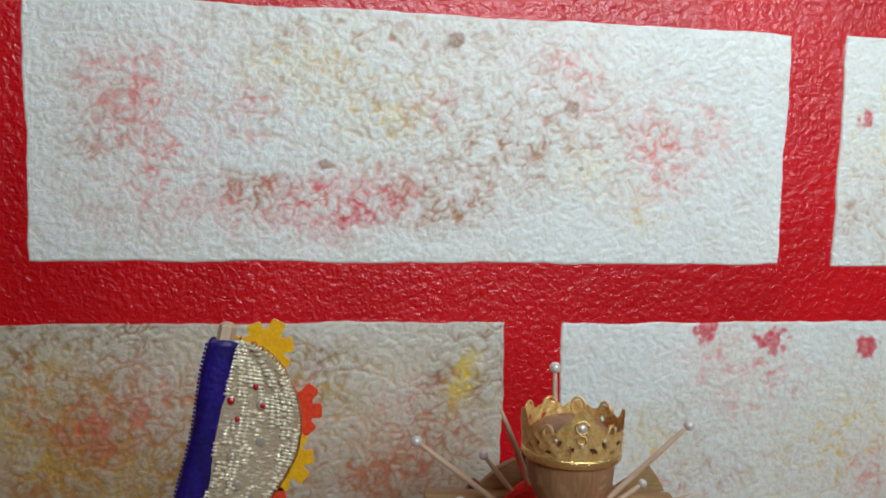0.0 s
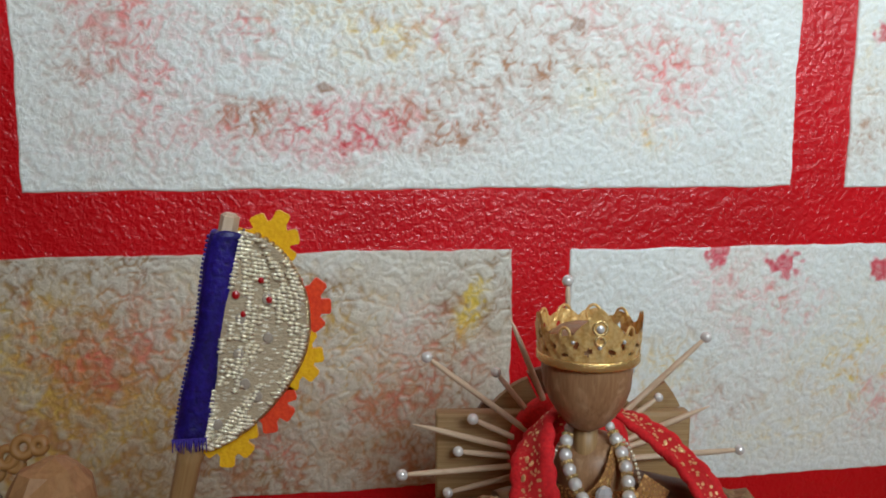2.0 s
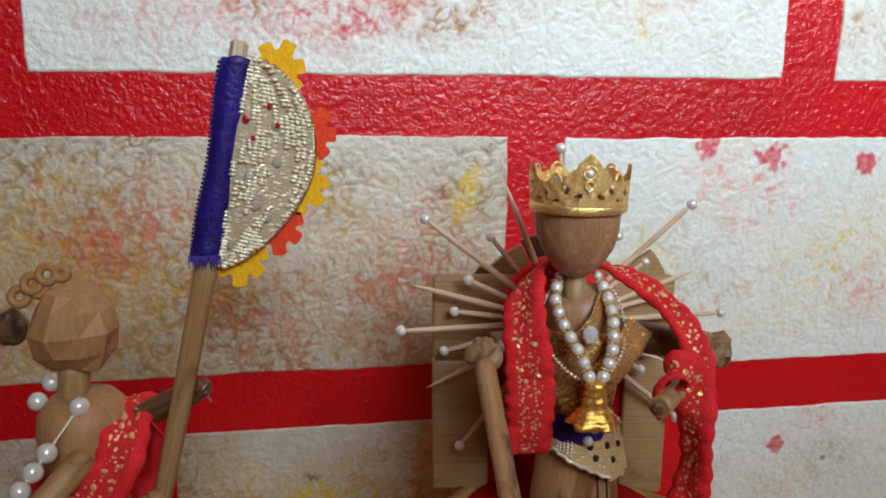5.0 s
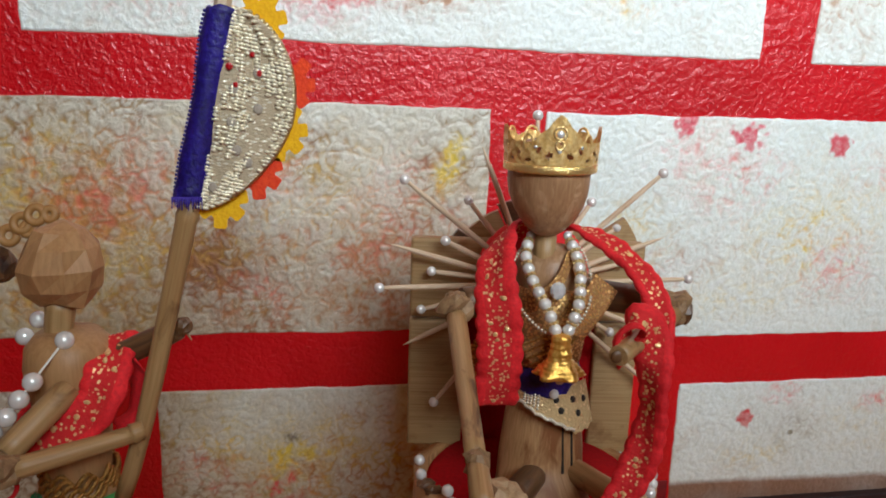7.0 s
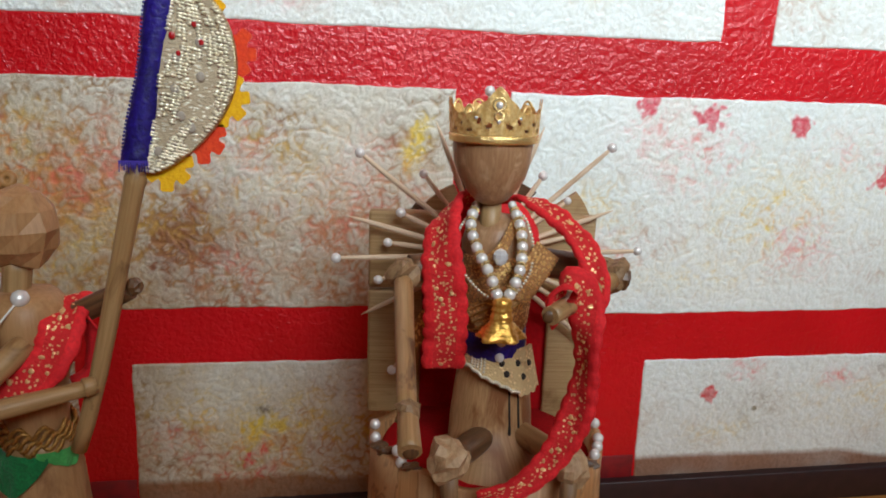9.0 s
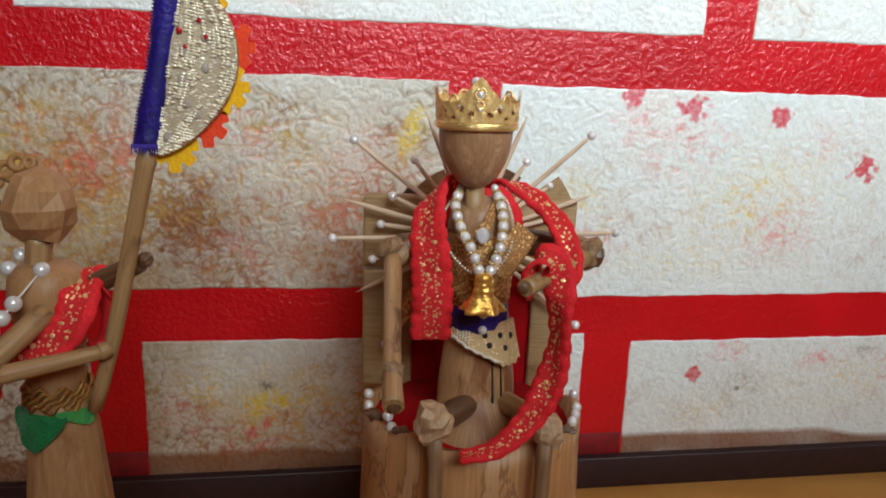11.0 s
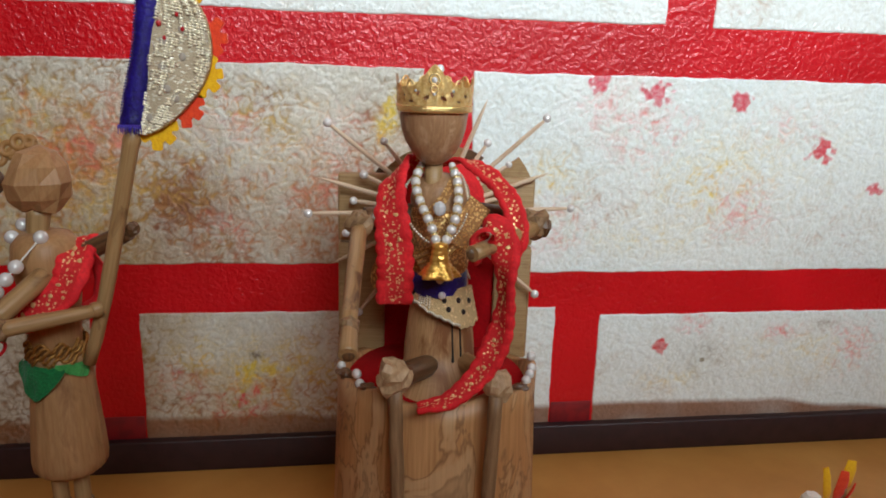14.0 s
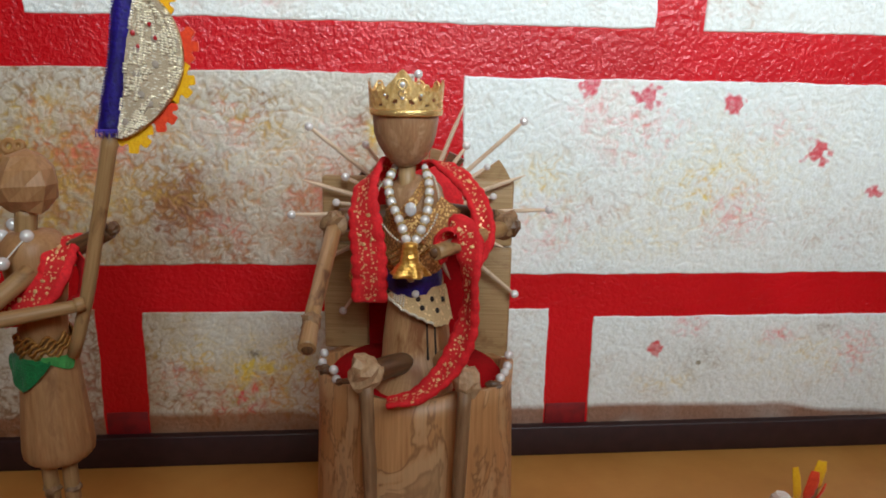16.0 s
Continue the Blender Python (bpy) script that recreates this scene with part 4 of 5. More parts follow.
wrap = thing("gold_wrap", "brown and gold woven cloth wrapped round the doll's chest", "cloth wrap", K)
part("cloth", Shape().turned((0.0010, -0.0108), [(0.0108, 0.1630), (0.0122, 0.1660), (0.0130, 0.1740), (0.0136, 0.1830), (0.0138, 0.1890), (0.0128, 0.1915)], 44, form=lambda a, z: 1 + 0.014 * math.sin(9 * a + z * 500)), GOLD_WEAVE, wrap)
part("hem", Shape().ribbon([(-0.0105, -0.0150, 0.1815), (-0.0060, -0.0235, 0.1875), (0.0010, -0.0255, 0.1955), (0.0060, -0.0180, 0.2030)], [(0.4, 0.0, -1)] * 4, 0.0042, 0.0004, 26), GOLD_WEAVE, wrap, "ribbed gold edging crossing the chest")
part("hem", Shape().ribbon([(-0.0080, -0.0235, 0.1700), (0.0010, -0.0265, 0.1760), (0.0090, -0.0240, 0.1835), (0.0138, -0.0205, 0.1890)], [(0.4, 0.0, -1)] * 4, 0.0085, 0.0005, 30), GOLD_WEAVE, wrap, "ribbed gold edging crossing the chest")
part("flare", Shape().ribbon([(0.0060, -0.0268, 0.1790), (0.0102, -0.0268, 0.1855), (0.0142, -0.0258, 0.1915), (0.0168, -0.0240, 0.1955)], [(0.8, 0.25, -0.5)] * 4, 0.0105, 0.0006, 30, ripple=0.0008), GOLD_WEAVE, wrap, "pleated gold cloth end spread over the shoulder")
for k in range(4):
    off = 0.0022 * (k - 1.5)
    part("cord", Shape().tube(spline([(-0.0085 + off * 0.5, -0.0240, 0.1700 - off), (0.0010 + off * 0.5, -0.0272, 0.1760 - off), (0.0090 + off * 0.5, -0.0249, 0.1835 - off), (0.0140 + off * 0.5, -0.0212, 0.1892 - off)], 24), 0.0004, 6), GOLD_THREAD, wrap)
part("tail", Shape().ribbon([(-0.0130, -0.0130, 0.1750), (-0.0190, -0.0110, 0.1680), (-0.0235, -0.0090, 0.1600), (-0.0225, -0.0100, 0.1560)], [(0.8, -0.3, 0.5)] * 4, 0.010, 0.0005, 26, ripple=0.0012), GOLD_WEAVE, wrap, "crumpled gold cloth end")
thing("waist_cloth", "dark blue satin cloth round the doll's waist", "cloth", K, Shape().turned((0.0010, -0.0108), [(0.0114, 0.1545), (0.0120, 0.1560), (0.0122, 0.1600), (0.0120, 0.1635), (0.0108, 0.1645)], 36, form=lambda a, z: 1 + 0.02 * math.sin(11 * a)), BLUE)

lace = thing("lace_apron", "cream gold lace cloth with punched holes at the waist", "lace cloth", K)
sheet_shape, na, nz = Shape(), 46, 16
LX, LY = 0.0022, -0.0085


def apron(u, w, lift=0.0):
    """A point of the apron: u across from one hip to the other, w downwards."""
    a = radians(-160 + 138 * u)
    low = 0.1535 - 0.0125 * max(0.0, min(1.0, (u - 0.04) / 0.72)) ** 1.2 + (0.0015 if u > 0.95 else 0) + 0.0008 * abs(math.sin(u * 34))
    z = 0.1585 + (low - 0.1585) * w
    r = 0.0132 + 0.0022 * w * (0.5 + u) + 0.0004 * math.sin(u * 20) * w + lift
    return (LX + r * math.cos(a), LY + 0.95 * r * math.sin(a), z)


for lift in (0.0006, 0.0):
    base = len(sheet_shape.v)
    for i in range(na + 1):
        for j in range(nz + 1):
            sheet_shape.v.append(apron(i / na, j / nz, lift))
            sheet_shape.g.append((i * 0.0007, 0, j * 0.0009))
    for i in range(na):
        for j in range(nz):
            q = (base + i * (nz + 1) + j, base + (i + 1) * (nz + 1) + j, base + (i + 1) * (nz + 1) + j + 1, base + i * (nz + 1) + j + 1)
            sheet_shape.face(q if lift else q[::-1], 0, False)
part("cloth", sheet_shape, LACE, lace)
# Dark beads set on the cloth for the shade in its holes
for u, w in ((0.14, 0.5), (0.55, 0.35), (0.72, 0.3), (0.60, 0.62), (0.78, 0.60), (0.88, 0.35)):
    p = apron(u, w, 0.0006)
    part("hole", Shape().ball(p, (0.0011, 0.0006, 0.0013), 0, 10, 6), DARK, lace, "dark bead for the shade in a punched hole")
pearl(apron(0.52, 0.18, 0.0016), 0.0017, lace)
for i in range(34):
    u = 0.05 + 0.66 * i / 33
    pearl(apron(u, 0.95, 0.0009), 0.0007, lace, "edge_bead", silver_mesh)
for i in range(5):
    for j in range(7):
        pearl(apron(0.24 + 0.035 * i, 0.12 + 0.11 * j, 0.0007), 0.00055, lace, "edge_bead", silver_mesh)

shawl = thing("red_shawl", "red velvet ribbon shawl with gold embroidery draped over the doll's shoulders", "shawl", K)
SEQUIN = Shape().turned((0, 0), [(0.0010, -0.0001), (0.0013, 0.0), (0.0010, 0.00012), (0.0003, 0.00014)], 8).mesh("sequin", [SEQUIN_GOLD])


def embroidered(name, points, sides, width, count, ripple, parent, dots, label="", taper=1.0):
    rib = part(name, Shape().ribbon(points, sides, width, 0.0016, count, (0, 1, 0), ripple * 1.5, 0.13, 0.0055, taper), [RED_FELT, SHAWL_MID], parent, label)
    p, sd = spline(points, dots), spline(sides, dots)
    for i in range(1, dots - 1):
        way = Vector(p[i + 1] - p[i - 1]).normalized()
        side = Vector(sd[i])
        side = (side - way * side.dot(way)).normalized()
        up = side.cross(way)
        ob = part("sequin", SEQUIN, SEQUIN_GOLD, rib)
        ob.matrix_basis = Matrix.Translation(Vector(p[i]) + side * width * 0.2 * math.sin(i * 2.4) + up * 0.0006) @ up.to_track_quat("Z", "Y").to_matrix().to_4x4() @ Matrix.Rotation(0.4 * math.sin(i * 5.1), 4, "X") @ Matrix.Diagonal((0.35 + 0.4 * abs(math.sin(i * 1.7)), 0.4 + 0.45 * abs(math.sin(i * 2.9)), 0.8, 1))
    return rib


embroidered("hanging_end", [(-0.0035, 0.0040, 0.2050), (-0.0100, -0.0010, 0.2080), (-0.0168, -0.0130, 0.2055), (-0.0190, -0.0240, 0.1950), (-0.0178, -0.0270, 0.1850), (-0.0165, -0.0260, 0.1700), (-0.0168, -0.0225, 0.1520)],
            [(-0.5, 0.2, -0.9), (-0.7, 0.5, -0.6), (-0.95, 0.1, -0.3), (-1, 0, 0), (-1, 0, 0), (-1, 0, 0), (-1, -0.05, 0)], 0.0138, 84, 0.0009, shawl, 44)
embroidered("shoulder_loop", [(-0.0035, 0.0040, 0.2050), (0.0070, -0.0010, 0.2085), (0.0150, -0.0120, 0.2085), (0.0235, -0.0240, 0.2030), (0.0285, -0.0345, 0.1960), (0.0305, -0.0395, 0.1860), (0.0270, -0.0400, 0.1780)],
            [(-0.3, -0.9, 0.3), (-0.5, -0.7, 0.2), (-0.6, -0.6, -0.2), (-0.65, -0.6, -0.3), (-0.85, -0.4, -0.3), (-0.9, 0.1, -0.2), (-0.9, 0.3, -0.1)], 0.0078, 70, 0.0007, shawl, 20)
embroidered("falling_end", [(0.0170, -0.0500, 0.1800), (0.0155, -0.0530, 0.1890), (0.0200, -0.0525, 0.1925), (0.0244, -0.0515, 0.1860), (0.0252, -0.0520, 0.1740), (0.0255, -0.0525, 0.1620), (0.0234, -0.0530, 0.1490), (0.0175, -0.0545, 0.1365), (0.0070, -0.0560, 0.1265), (-0.0055, -0.0550, 0.1215)],
            [(-0.5, -0.8, -0.1), (-0.5, -0.8, -0.2), (-0.3, 0.8, -0.6), (-0.75, 0.6, -0.3), (-0.9, 0.4, -0.1), (-0.9, 0.4, -0.1), (-0.9, 0.3, 0.2), (-0.75, 0.3, 0.5), (-0.4, 0.7, 0.5), (-0.1, 0.9, 0.3)], 0.0104, 110, 0.0008, shawl, 50, taper=0.45)

orn = thing("foot_ornament", "small gold foil ornament tied between the seated doll's shins", "ornament", K)
part("band", Shape().tube(spline([(-0.007, -0.0535, 0.0690), (0.000, -0.0575, 0.0705), (0.008, -0.0580, 0.0705), (0.016, -0.0545, 0.0690)], 22), 0.0022, 10, wobble=0.3, squash=0.6), GOLD, orn)
pearl((-0.0120, -0.0570, 0.0690), 0.0020, orn)

# ---- the flag bearer: one carved form ----
FX, FY = -0.0692, 0.1880
man = Shape()
man.ball((FX, FY, 0.2046), (0.0113, 0.0111, 0.0124), 1, 10, 7, True, 0.16)
man.stem((FX - 0.0012, FY, 0.1950), (FX - 0.0028, FY, 0.1820), 0.0041, 0.0038, 0, 5, 12, 0.04)
man.turned((-0.0688, 0.1872), [(0.0088, 0.1400), (0.0088, 0.1480), (0.0094, 0.1580), (0.0110, 0.1700), (0.0119, 0.1770), (0.0112, 0.1825), (0.0085, 0.1858), (0.003, 0.1868)], 26, 1, form=lambda a, z: 1 + 0.02 * math.sin(5 * a + 2))
pleat = lambda a, z: 1 + (0.035 * abs(math.sin(8 * a)) - 0.01) * min(1, (0.142 - z) / 0.02)
man.turned((-0.0685, 0.1880), [(0.0060, 0.0920), (0.0110, 0.0925), (0.0129, 0.0945), (0.0134, 0.0985), (0.0129, 0.1065), (0.0119, 0.1180), (0.0110, 0.1300), (0.0100, 0.1380), (0.0096, 0.1420)], 64, 1, form=pleat)
for x in (-0.0742, -0.0660):
    man.stem((x, 0.1890, 0.0930), (x + 0.001, 0.1890, 0.0080), 0.0030, 0.0029, 0, 12, 12, 0.10)
    man.ball((x + 0.0006, 0.1890, 0.0770), (0.0036, 0.0035, 0.0026), 2, 10, 7, True, 0.3)
    man.ball((x + 0.001, 0.1850, 0.0048), (0.0042, 0.0090, 0.0046), 2, 12, 8, True, 0.2)
man.stem((-0.0600, 0.1870, 0.1770), (-0.0390, 0.1825, 0.1875), 0.0040, 0.0030, 3, 8, 12, 0.15)
man.ball((-0.0375, 0.1815, 0.1888), (0.0024, 0.0022, 0.0026), 3, 9, 7, True, 0.4)
man.stem((-0.0372, 0.1815, 0.1880), (-0.0352, 0.1805, 0.1850), 0.0005, 0.0002, 4, 3, 6)
man.stem((-0.0665, 0.1770, 0.1735), (-0.0780, 0.1625, 0.1625), 0.0036, 0.0036, 0, 6, 12, 0.06)
man.ball((-0.0775, 0.1595, 0.1598), (0.0052, 0.0050, 0.0046), 4, 11, 8, True, 0.4)
man.stem((-0.0750, 0.1595, 0.1600), (-0.0500, 0.1735, 0.1612), 0.0029, 0.0024, 0, 10, 12, 0.05)
man.stem((-0.0508, 0.1730, 0.1613), (-0.0478, 0.1745, 0.1618), 0.0028, 0.0026, 0, 3, 12, 0.1)
thing("flag_bearer_doll", "faceless pale carved bamboo doll in pleated skirt on the floor", "doll", None, man, [STICK, PALEWOOD, KNOT, DARKSTICK, KNOT])

rings_thing = thing("hair_rings", "cluster of tan wooden rings on the standing doll's head", "hair ornament")
for x, z, r in ((-0.0815, 0.2146, 0.0021), (-0.0776, 0.2170, 0.0021), (-0.0740, 0.2172, 0.0015), (-0.0850, 0.2112, 0.0021), (-0.0797, 0.2130, 0.0016)):
    pts = [(x + r * math.cos(a), 0.1960 + 0.3 * r * math.sin(a), z + r * math.sin(a)) for a in np.linspace(0, 2 * math.pi, 18)]
    part("ring", Shape().tube(pts, 0.0012, 8, caps=False), TAN, rings_thing)

part("bun", Shape().ball((-0.0875, 0.1950, 0.2030), (0.0042, 0.0042, 0.0050), 0, 12, 8, True, 0.2), DARKSTICK, rings_thing, "dark carved wooden hair bun")

sash = thing("shoulder_scarf", "red and gold embroidered scarf over the standing doll's shoulder", "scarf")
embroidered("scarf_band", [(-0.0600, 0.1985, 0.1760), (-0.0572, 0.1900, 0.1832), (-0.0568, 0.1805, 0.1800), (-0.0585, 0.1745, 0.1715), (-0.0650, 0.1728, 0.1640), (-0.0740, 0.1740, 0.1595), (-0.0805, 0.1800, 0.1580), (-0.0815, 0.1900, 0.1590)],
            [(-0.9, -0.2, -0.2), (-0.9, 0.0, -0.3), (-0.9, 0.2, 0.2), (-0.8, 0.3, 0.5), (-0.5, 0.3, 0.8), (-0.2, 0.2, 0.9), (0.0, 0.1, 1), (0, 0, 1)], 0.0115, 70, 0.0008, sash, 30)
part("tail", Shape().ribbon([(-0.0545, 0.1840, 0.1800), (-0.0500, 0.1850, 0.1720), (-0.0505, 0.1840, 0.1630), (-0.0560, 0.1820, 0.1580)], [(0.8, -0.5, 0.2)] * 4, 0.0090, 0.0007, 30, ripple=0.0014), RED_FELT, sash, "loose red cloth fold")

beads = thing("pearl_string", "string of large white pearls on the standing doll's chest", "pearl string")
big = [(-0.0673, 0.1790, 0.1863), (-0.0732, 0.1712, 0.1780), (-0.0760, 0.1690, 0.1742), (-0.0788, 0.1675, 0.1702), (-0.0822, 0.1668, 0.1662), (-0.0786, 0.1940, 0.1874), (-0.0812, 0.1900, 0.1838)]
for q in big:
    pearl(q, 0.0025, beads)
part("string", Shape().tube(spline(big[:5], 24), 0.00035, 6), THREAD, beads)
part("loop", Shape().tube(spline([(-0.0800, 0.1640, 0.1560), (-0.0765, 0.1640, 0.1530), (-0.0790, 0.1640, 0.1490), (-0.0850, 0.1640, 0.1480)], 20), 0.0006, 7), RED_FELT, beads, "red thread loop")

belt = thing("braided_belt", "twisted gold-brown braid belt round the standing doll's waist", "belt")
for k in range(5):
    pts = []
    for a in np.linspace(0, 2 * math.pi, 73):
        r = 0.0097 + 0.0007 * math.cos(9 * a + k * 1.3)
        pts.append((-0.0690 + r * math.cos(a), 0.1875 + r * math.sin(a), 0.1425 + 0.0014 * (k - 2) + 0.0016 * math.sin(9 * a + k * 1.3)))
    part("strand", Shape().tube(pts, 0.0007, 7, caps=False), GOLD_THREAD, belt)
leafs = thing("green_apron", "green plush leaf-shaped cloth at the standing doll's waist", "cloth")


def waist_leaf(u, w, a0, a1, drop, lift, tip):
    a = radians(a0 + (a1 - a0) * u)
    z = 0.1392 - 0.0012 * u - drop * w * (0.10 + 0.90 * max(0.0, 1 - (abs(u - tip) / (tip if u < tip else 1 - tip)) ** 1.4))
    r = 0.0106 + 0.0024 * w * drop / 0.02 + lift
    return (-0.0688 + r * math.cos(a), 0.1878 + r * math.sin(a), z)


for a0, a1, drop, material, label, tip in ((-166, -64, 0.0128, GREEN, "dark green plush leaf", 0.5), (-78, -14, 0.0055, LEAFGREEN, "pale green leaf", 0.78)):
    s = Shape()
    for lift in (0.0011, 0.0):
        base = len(s.v)
        for i in range(25):
            for j in range(13):
                s.v.append(waist_leaf(i / 24, j / 12, a0, a1, drop, lift + 0.0003 * math.sin(i) * j / 12, tip)), s.g.append((i * 0.001, 0, j * 0.001))
        for i in range(24):
            for j in range(12):
                q = (base + i * 13 + j, base + (i + 1) * 13 + j, base + (i + 1) * 13 + j + 1, base + i * 13 + j + 1)
                s.face(q if lift else q[::-1], 0, False)
    part("leaf", s, material, leafs, label)

# ---- the flag ----
flag = thing("flag_staff", "bamboo staff with a half-round sequinned flag, in the standing doll's grip", "flag")
A, B = Vector((-0.0334, 0.1752, 0.2250)), Vector((-0.0236, 0.1742, 0.2725))
pole = Shape().tube([(-0.0553, 0.1785, 0.1395), (-0.0524, 0.1783, 0.1480), (-0.0478, 0.1779, 0.1640), (-0.0438, 0.1773, 0.1800), (-0.0390, 0.1766, 0.2000), (-0.0345, 0.1760, 0.2190), (-0.0341, 0.1760, 0.2205), (-0.0338, 0.1760, 0.2215), (-0.0330, 0.1757, 0.2260)], [0.0023, 0.0024, 0.0025, 0.0026, 0.0027, 0.0028, 0.0031, 0.0029, 0.0025], 16, wobble=0.05)
part("pole", pole, STICK, flag, "brown bamboo stick")
part("pole_tip", Shape().tube([A.lerp(B, 0.2), A.lerp(B, 0.9), A.lerp(B, 1.07), A.lerp(B, 1.085)], [0.0021, 0.0021, 0.0021, 0.0012], 6, flat=True), PICK, flag, "cut pale wooden tip")
blue = Shape()
steps = 30
rings, grains = [], []
for i in range(steps + 1):
    u = i / steps
    c = A.lerp(B, u)
    flare = 1 + 0.18 * max(0, 0.1 - u) / 0.1
    ring, grain = [], []
    for j in range(20):
        a = 2 * math.pi * j / 20
        r = (0.0036 + 0.00025 * math.sin(u * 40 + j) * (j % 2)) * flare
        ring.append((c.x + r * math.cos(a) * (1.0 + 0.10 * math.sin(u * 9)), c.y + 0.0030 * flare * math.sin(a), c.z + 0.0005 * math.sin(a * 3)))
        grain.append((a, 0, u * 0.05))
    rings.append(ring), grains.append(grain)
blue.loft(rings, grains)
part("ribbon", blue, BLUE, flag, "dark blue ribbon sewn round the staff")


def flag_point(u, w):
    """u along the staff from foot to top, w out to the curved edge."""
    base = Vector((-0.0312, 0.1740, 0.2232)).lerp(Vector((-0.0210, 0.1735, 0.2728)), u)
    skew = (u - 0.54) / 0.46 if u > 0.54 else (0.54 - u) / 0.54
    bulge = 0.0178 * max(0.0, 1 - skew ** (2.1 if u > 0.54 else 1.65)) ** (0.56 if u > 0.54 else 0.72) + 0.0010
    out = Vector((0.975, 0, -0.20))
    return base + out * bulge * w + Vector((0, 0.0005 * math.sin(w * 5 + u * 7), 0))


cloth_shape, nu, nw = Shape(), 60, 26
for off in (-0.0007, 0.0007):
    base = len(cloth_shape.v)
    for i in range(nu + 1):
        for j in range(nw + 1):
            p = flag_point(i / nu, j / nw)
            cloth_shape.v.append((p.x, p.y + off, p.z))
            cloth_shape.g.append((p.x * 0.7, 0, p.z * 1.5))
    for i in range(nu):
        for j in range(nw):
            q = (base + i * (nw + 1) + j, base + (i + 1) * (nw + 1) + j, base + (i + 1) * (nw + 1) + j + 1, base + i * (nw + 1) + j + 1)
            cloth_shape.face(q if off > 0 else q[::-1], 0, False)
fabric = part("flag_cloth", cloth_shape, TINSEL, flag, "silvery gold sequin cloth")
weave = Shape()
rng = random.Random(4)
for i in range(58):
    for j in range(13):
        if rng.random() < 0.12 or noise.noise(Vector((j * 0.55, i * 0.16, 2.5))) > 0.07:
            continue
        u, w = (i + 0.5) / 58, (j + rng.random() * 0.25 + 0.35) / 13
        p = flag_point(u, w)
        tip, dip = rng.uniform(-0.0003, 0.0003), rng.uniform(-0.0004, 0.0003)
        weave.tube([(p.x - 0.0008, p.y - 0.0009 + dip, p.z + 0.00015 + tip), (p.x, p.y - 0.0012, p.z + tip * 0.5), (p.x + 0.0008, p.y - 0.0009 - dip, p.z - 0.00015)], [0.00024, 0.0005, 0.00024], 5)
tagged(part("bead_weave", weave, metal("pale_gold_bugle", (1.0, 0.92, 0.74), (0.92, 0.80, 0.56), 0.28, 1500, 0.2, 0.4), fabric), kind="stuff")
edge = Shape()
for i in range(74):
    edge.ball(flag_point(0.01 + 0.98 * i / 73, 1.0), 0.0008, 0, 8, 6)
part("edge_cord", edge, metal("pale_gold_cord", (0.80, 0.66, 0.42), (0.55, 0.40, 0.2), 0.35, 1500, 0.5), fabric)
for u, w in ((0.12, 0.3), (0.33, 0.45), (0.46, 0.25), (0.55, 0.55), (0.28, 0.7), (0.72, 0.5), (0.62, 0.2)):
    p = flag_point(u, w)
    part("clear_sequin", Shape().ball((p.x, p.y - 0.0012, p.z), (0.0012, 0.0003, 0.0013), 0, 8, 6, True), CLEAR, fabric, "clear plastic sequin")
for u, w, r in ((0.80, 0.42, 0.0007), (0.72, 0.10, 0.0009), (0.72, 0.52, 0.0008), (0.64, 0.22, 0.0007)):
    p = flag_point(u, w)
    part("red_stone", Shape().ball((p.x, p.y - 0.0012, p.z), (r, 0.0006, r * 1.1), 0, 8, 6, True), RED_STONE, fabric, "small red stone")


def felt_flower(r, turn):
    """A cut felt flower with blunt square petals, long and short in turn."""
    pts, petals = [], 7
    for k in range(petals):
        a = 2 * math.pi * k / petals + turn
        far, half = r * (1.06 if k % 2 else 0.94), r * 0.24
        for along, across in ((0.66, -half), (0.94, -half), (1.0, -half * 0.7), (1.0, half * 0.7), (0.94, half), (0.66, half)):
            d = far * along
            pts.append((d * math.cos(a) - across * math.sin(a), d * math.sin(a) + across * math.cos(a)))
    s = Shape()
    s.loft([[(x, -0.0006, z) for x, z in pts], [(x, 0.0006, z) for x, z in pts]], [[(x, 0, z) for x, z in pts]] * 2, 0, True, True)
    return s


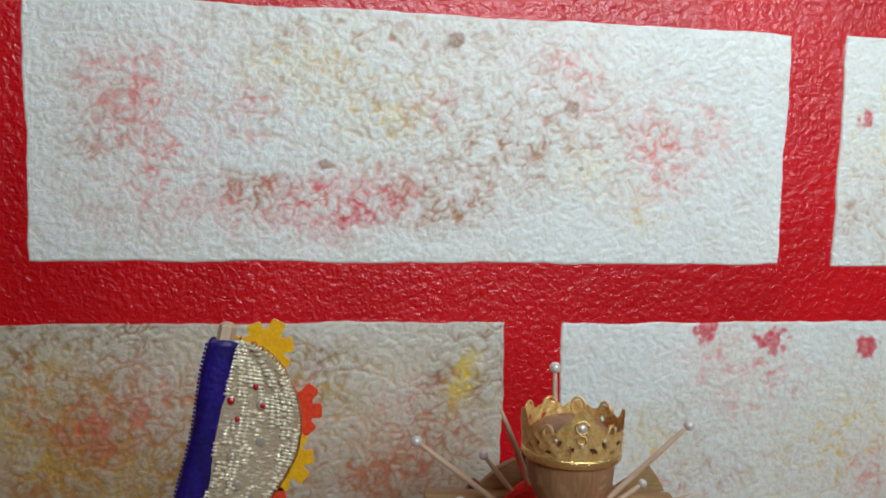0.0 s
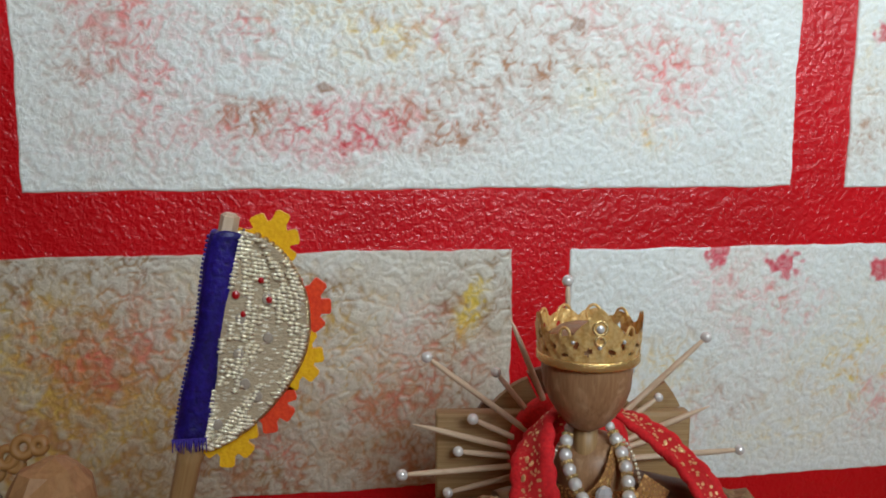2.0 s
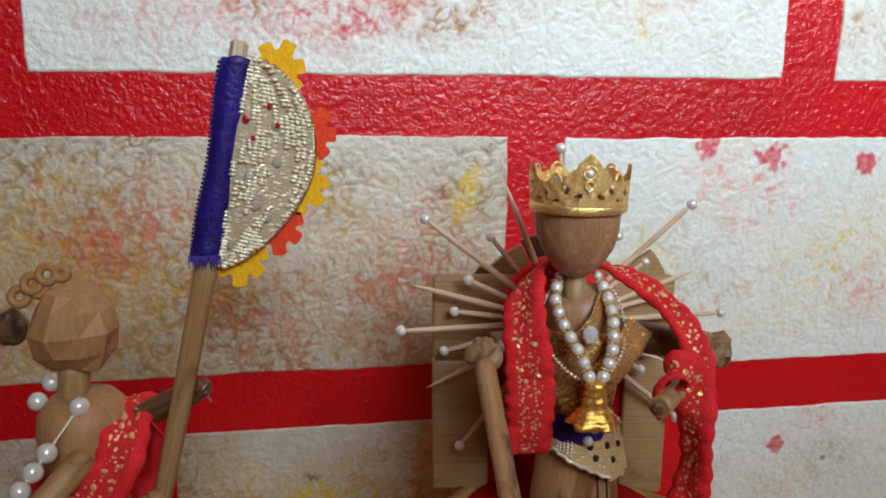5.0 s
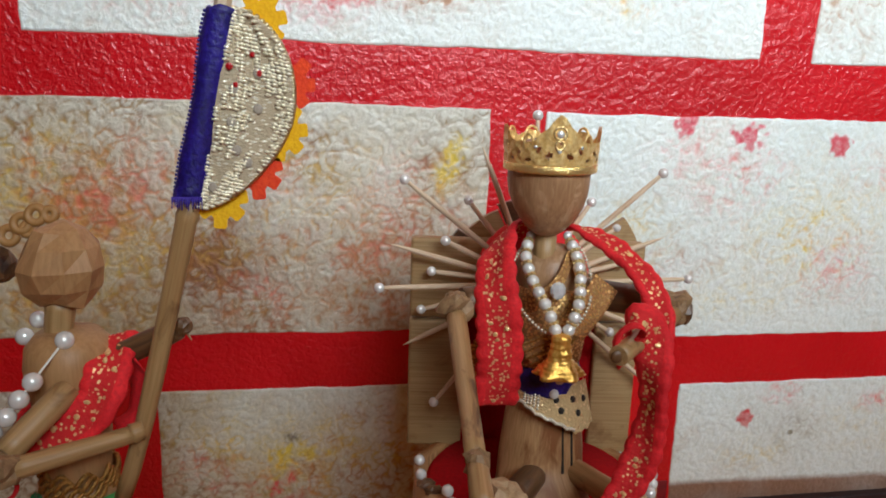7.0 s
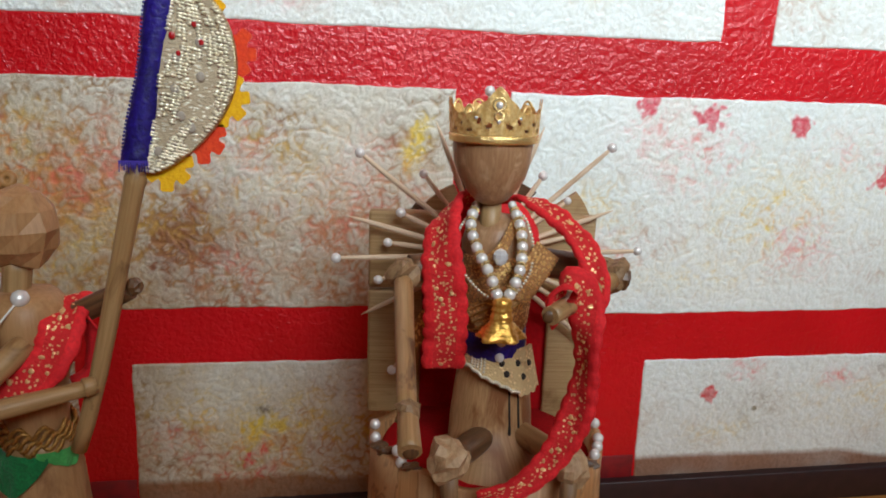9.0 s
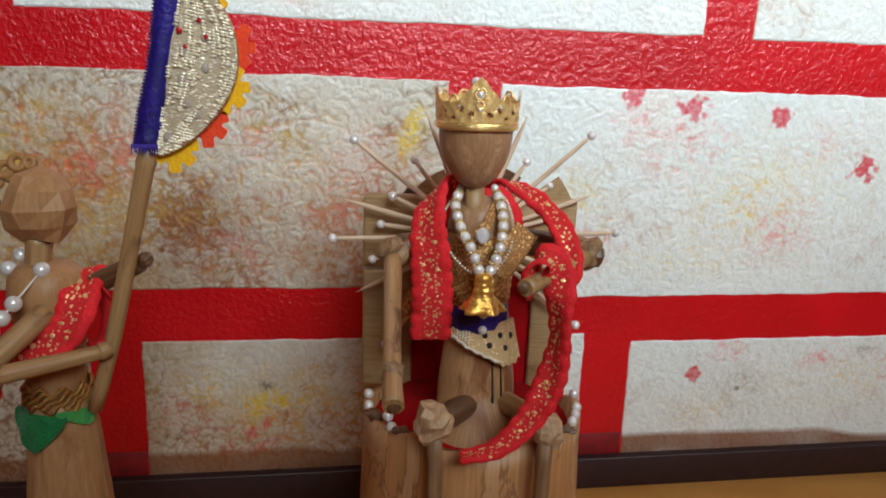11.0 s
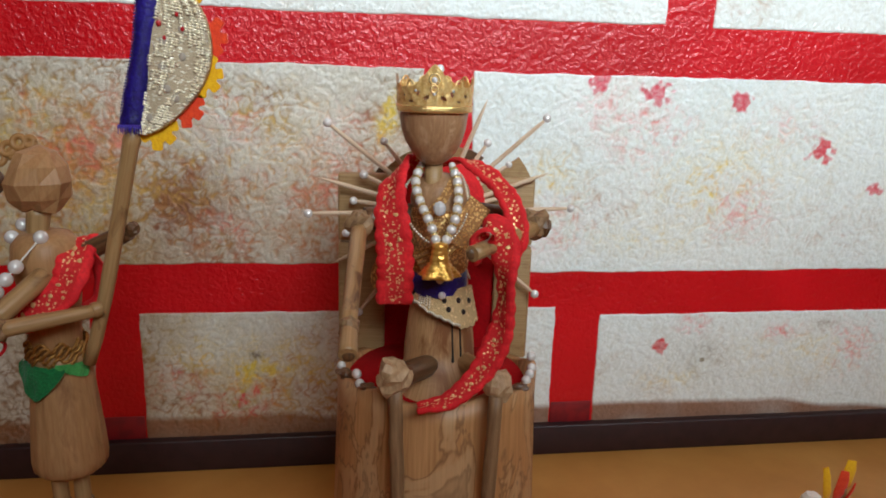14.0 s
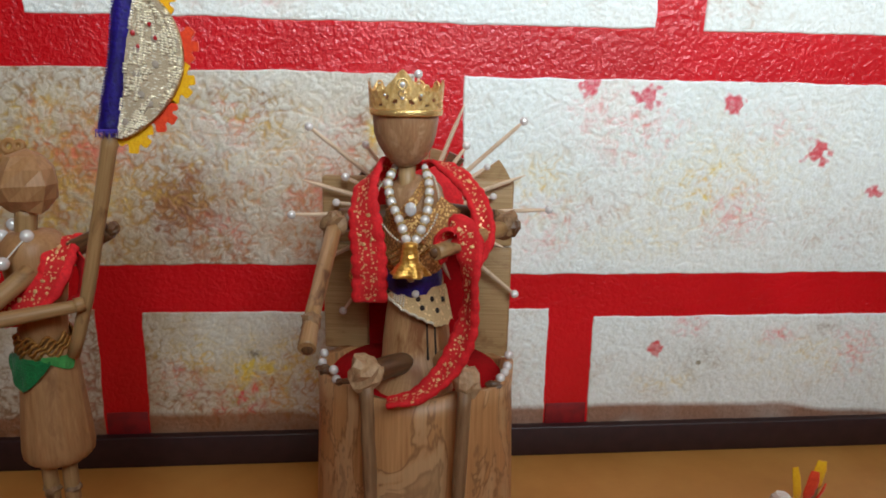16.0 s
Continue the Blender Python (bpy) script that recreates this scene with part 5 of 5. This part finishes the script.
picot = Shape()
for i in range(46):
    c = A.lerp(B, 0.03 + 0.95 * i / 45)
    picot.ball((c.x - 0.0037 * (1.0 + 0.10 * math.sin((0.03 + 0.95 * i / 45) * 9)), c.y - 0.0006, c.z), 0.00042, 0, 6, 5)
part("picot_edge", picot, BLUE, flag, "looped edge of the blue ribbon")
fray = Shape()
for i in range(22):
    x = A.x - 0.0036 + 0.0072 * i / 21
    fray.stem((x, A.y - 0.0034, A.z + 0.0012), (x - 0.0006 + 0.0008 * rng.random(), A.y - 0.0038, A.z - 0.0012 - 0.0012 * rng.random()), 0.00022, 0.00008, 0, 2, 5, 0)
tagged(part("frayed_end", fray, plain("violet_thread", (0.045, 0.02, 0.26), 0.6), flag), "frayed violet-blue ribbon threads", kind="stuff")

for u, turn, material, label in ((0.965, 0.2, FELT_YELLOW, "yellow felt flower"), (0.70, 0.0, FELT_RED, "orange-red felt flower"), (0.46, 0.1, FELT_YELLOW, "yellow felt flower"), (0.24, 0.3, FELT_RED, "orange-red felt flower"), (0.055, 0.15, FELT_YELLOW, "yellow felt flower")):
    p = flag_point(u, 0.93)
    ob = part("felt_flower", felt_flower(0.0071, turn), material, flag, label)
    ob.location = (p.x, 0.1758, p.z)

# ---- the paper plume at the side ----
plume = thing("paper_plume", "bamboo stick with yellow and red paper petals, standing on the floor", "paper flower")
part("stick", Shape().stem((0.2330, 0.1500, 0.0), (0.2330, 0.1500, 0.0900), 0.0024, 0.0020, 0, 10, 12, 0.05), STICK, plume)


def petal(a, b, width, material, label):
    a, b = Vector(a), Vector(b)
    pts = [a, a.lerp(b, 0.35) + Vector((0, -0.0006, 0)), a.lerp(b, 0.75) + Vector((0, -0.0006, 0)), b]
    part("petal", Shape().tube(pts, [width * 0.35, width, width * 0.95, width * 0.7], 10, squash=0.22, flat=False), material, plume, label)


petal((0.2325, 0.150, 0.0860), (0.2355, 0.150, 0.1015), 0.0030, FELT_YELLOW, "yellow paper petal")
petal((0.2300, 0.149, 0.0830), (0.2325, 0.149, 0.0975), 0.0028, FELT_RED, "red paper petal")
petal((0.2315, 0.148, 0.0820), (0.2370, 0.148, 0.0925), 0.0026, FELT_RED, "red paper petal")
petal((0.2275, 0.150, 0.0820), (0.2245, 0.150, 0.0990), 0.0018, FELT_YELLOW, "orange-yellow paper petal")
part("bud", Shape().ball((0.2210, 0.150, 0.0835), (0.0048, 0.0040, 0.0042), 0, 12, 8, True, 0.2), THREAD, plume, "whitish round bud")
